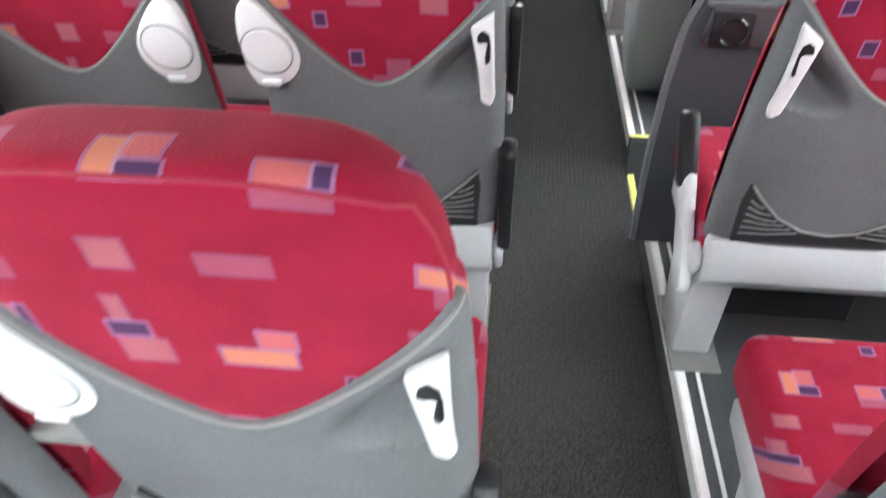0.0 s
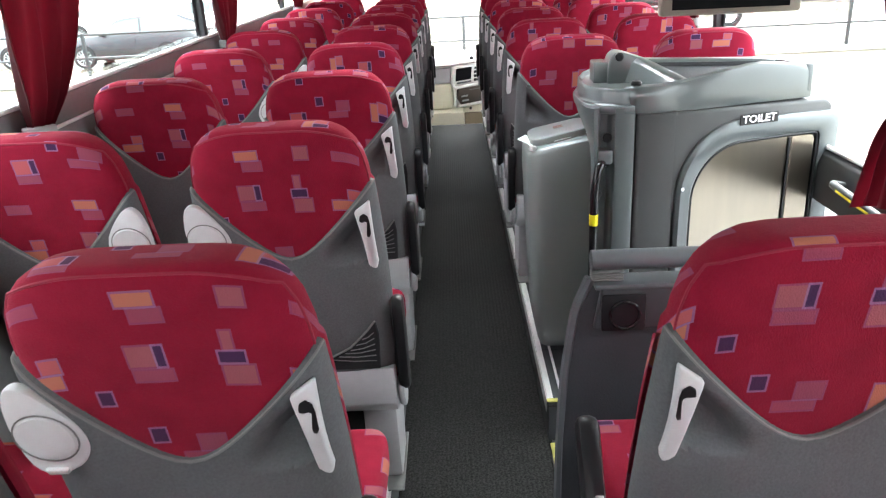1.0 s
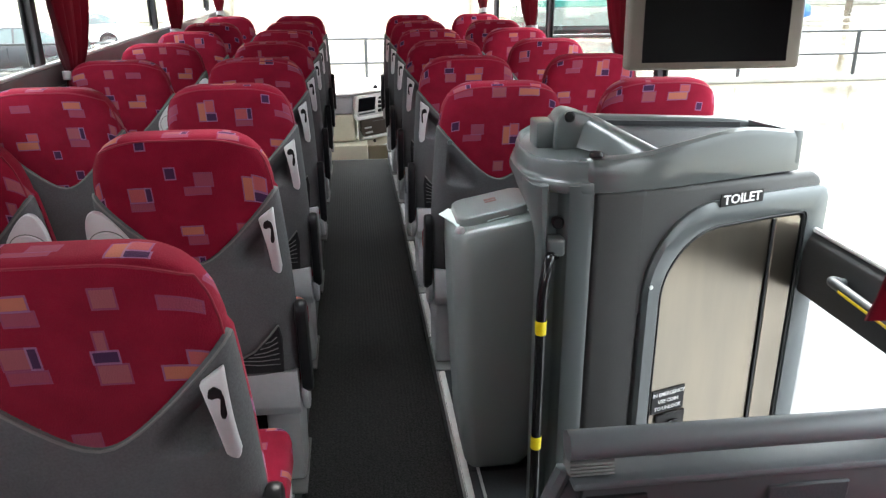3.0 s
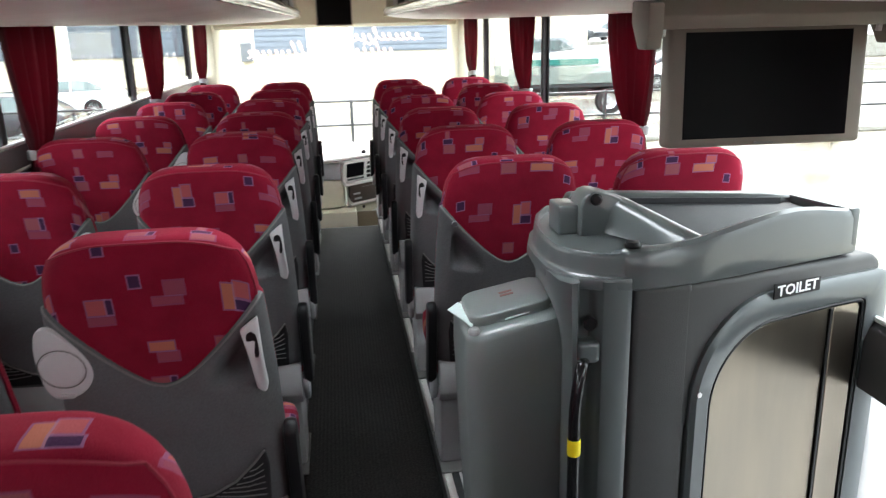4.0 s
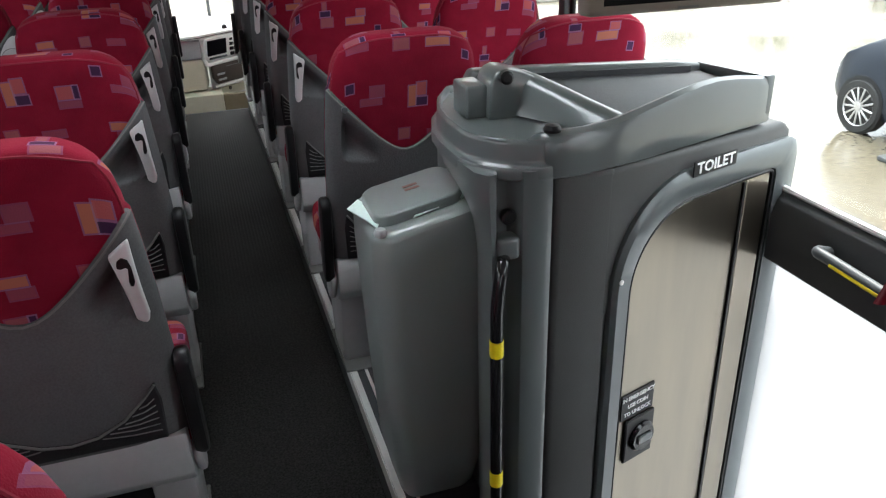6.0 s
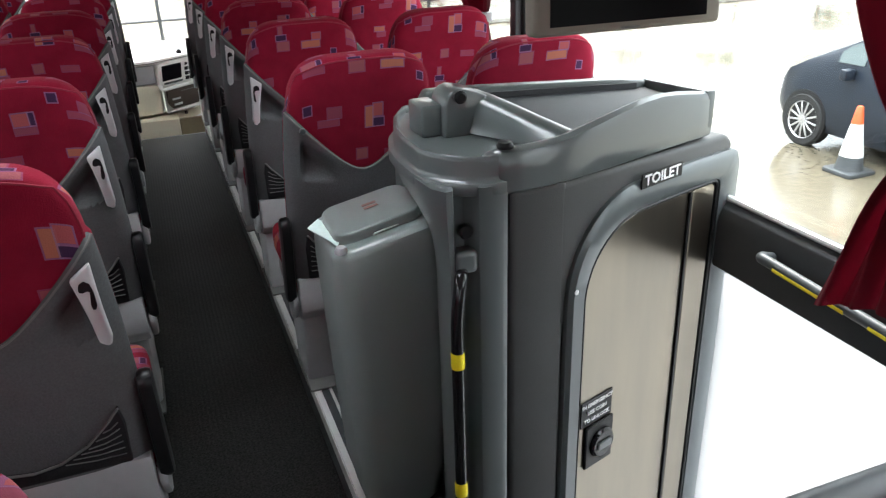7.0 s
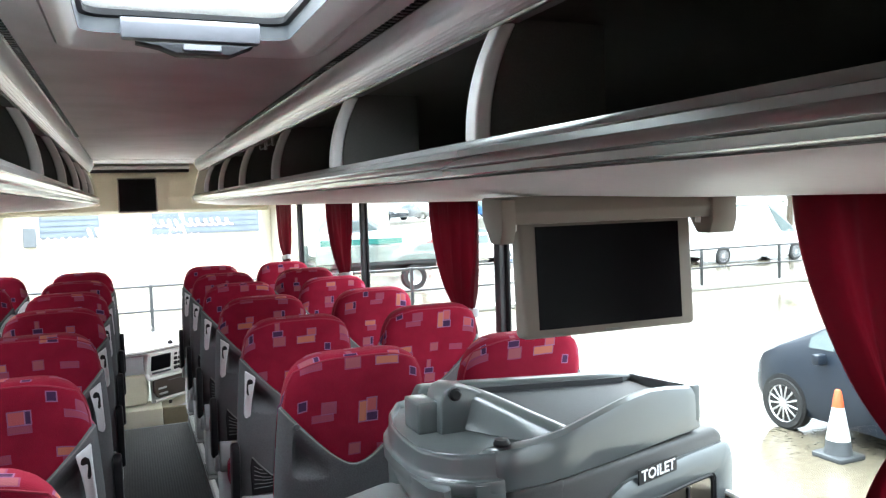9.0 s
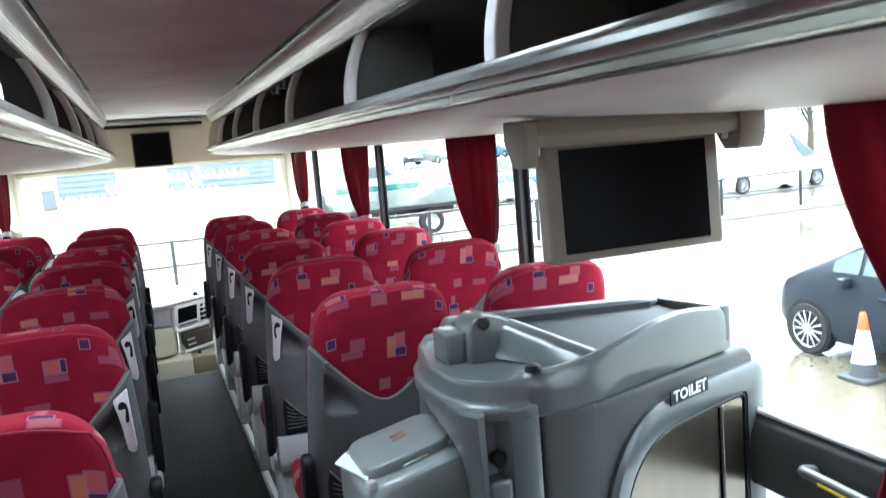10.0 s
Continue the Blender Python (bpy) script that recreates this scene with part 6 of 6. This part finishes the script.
for x in (-0.1, -2.9):
    w = part("wheel", moved(lathe([(0.26, -0.14), (0.42, -0.14), (0.45, -0.1), (0.45, 0.1), (0.42, 0.14), (0.27, 0.14), (0.26, 0.02)], 24), pose(x, -0.95, 0.45, 90, 0, 0)), TYRE, lorry, "black tyre")
    part("rim", moved(lathe([(0.27, 0.05), (0.26, 0.12), (0.22, 0.09), (0.12, 0.05), (0.10, 0.13), (0.0, 0.13)], 20), pose(x, -0.95, 0.45, 90, 0, 0)), RIM, w)
row_cars = [
    ("dark estate car parked beyond the railing", BLACK_PAINT, -11.9, 24.9, 90), ("dark grey saloon parked beyond the railing", SILVER_PAINT, -17.0, 25.5, 90),
    ("dark blue saloon parked beyond the railing", NAVY, -23.0, 25.6, 90),
    ("white hatchback parked in the second row", WHITE_PAINT, -12.5, 33.0, 90), ("white saloon parked in the second row", WHITE_PAINT, -18.5, 33.5, 90),
    ("black saloon parked in the second row", BLACK_PAINT, -25.0, 33.0, 90),
    ("silver estate parked beyond the lorry", SILVER_PAINT, 8.5, 38.0, 90), ("red hatchback parked beyond the lorry", RED_PAINT, 13.5, 44.0, 90), ("blue hatchback parked beyond the lorry", BLUE_PAINT, 20.5, 43.0, 80),
    ("black saloon parked beyond the lorry", BLACK_PAINT, 17.0, 45.0, 90), ("white saloon parked beyond the lorry", WHITE_PAINT, 14.0, 37.0, 85),
]
for label, paint, x, y, heading in row_cars:
    vehicle("parked_car", label, "car", paint, facing(x, y, heading))
bank = thing("raised_car_park", "raised concrete car park behind the yard", "car park", kind="structure")
part("deck", box(10, 70, 60, 90, GROUND_Z, 0.35, 0.05, 1), KERB, bank)
upper = ((13.5, RED_PAINT, "red"), (18.0, WHITE_PAINT, "white"), (21.0, BLACK_PAINT, "black"), (24.2, SILVER_PAINT, "silver"), (27.2, WHITE_PAINT, "white"), (30.5, BLUE_PAINT, "blue"), (33.5, SILVER_PAINT, "silver"), (38.0, BLACK_PAINT, "black"))
for x, paint, word in upper:
    vehicle("parked_car", word + " car on the raised car park", "car", paint, pose(x, 61.5, 0.36, 0, 0, 20))

# long building with roller shutters in front of the coach
hall = thing("workshop_building", "cream workshop with grey-blue roller shutters", "building")
part("wall", box(-30, 16, 50, 50.6, GROUND_Z, 9.0), RENDER_WALL, hall, "cream rendered wall")
for x, half, foot in ((-21.5, 3.2, 0.3), (-12.0, 3.2, 0.3), (-3.15, 1.55, 0.3), (4.5, 3.3, 0.3)):
    sh = part("shutter", box(x - half, x + half, 49.9, 49.98, foot, 5.8), SHUTTER, hall, "grey-blue roller shutter")
    for k in range(17):
        part("slat", box(x - half + 0.05, x + half - 0.05, 49.86, 49.9, foot + 0.1 + 0.32 * k, foot + 0.33 + 0.32 * k), SHUTTER, sh)
    for q in (-half - 0.15, half + 0.15):
        part("jamb", box(x + q - 0.15, x + q + 0.15, 49.8, 49.99, foot - 0.3, 6.0), WHITE_PAINT, hall)
part("meter_box", box(-5.5, -4.85, 49.5, 49.98, -0.1, 1.0, 0.04, 1), PANEL_GREY, hall, "dark grey wall cabinet")
part("roof", prism([(49.6, 9.0), (50.8, 9.0), (56, 11.0), (56, 10.8)], "x", -30.4, 16.4), SHUTTER, hall)


def tree(x, y, h, seed):
    rg = random.Random(seed)
    t = thing("tree", "leafy green tree behind the parked vehicles", "tree", "yard trees", pose(x, y, GROUND_Z))
    trunk = tube([(0, 0, 0), (0.1, 0, h * 0.25), (0.0, 0.1, h * 0.5)], [0.22, 0.17, 0.10], 8)
    for i in range(7):
        a = rg.uniform(0, 6.28)
        put(trunk, tube([(0, 0, h * (0.25 + 0.03 * i)), (math.cos(a) * h * 0.16, math.sin(a) * h * 0.16, h * (0.5 + 0.05 * i))], [0.08, 0.03], 6))
    part("trunk", trunk, BARK, t)
    verts, faces = [], []
    for i in range(2600):
        a, e, d = rg.uniform(0, 6.28), rg.uniform(-1, 1), rg.random() ** 0.45
        lump = 1 + 0.25 * math.sin(3 * a + seed) + 0.2 * math.sin(5 * e + a)
        rr = h * 0.30 * d * lump
        c = Vector((math.cos(a) * math.sqrt(1 - e * e) * rr, math.sin(a) * math.sqrt(1 - e * e) * rr, h * 0.64 + e * rr * 1.1))
        s = rg.uniform(0.08, 0.2)
        u = Vector((rg.uniform(-1, 1), rg.uniform(-1, 1), rg.uniform(-1, 1))).normalized() * s
        w = u.cross(Vector((rg.uniform(-1, 1), rg.uniform(-1, 1), 1))).normalized() * s * 0.6
        k = len(verts)
        verts += [c - u, c + w, c + u, c - w]
        faces.append((k, k + 1, k + 2, k + 3))
    me = bpy.data.meshes.new("crown")
    me.from_pydata([tuple(v) for v in verts], [], faces)
    me.materials.append(LEAF)
    crown = new("crown", me)
    crown.parent = t
    crown["kind"] = "stuff"


for i, (x, y, h) in enumerate(((36, 44, 9), (42, 41, 10), (49, 40, 9), (31, 48, 9), (24, 56, 9), (56, 36, 10))):
    tree(x, y, h, i + 3)
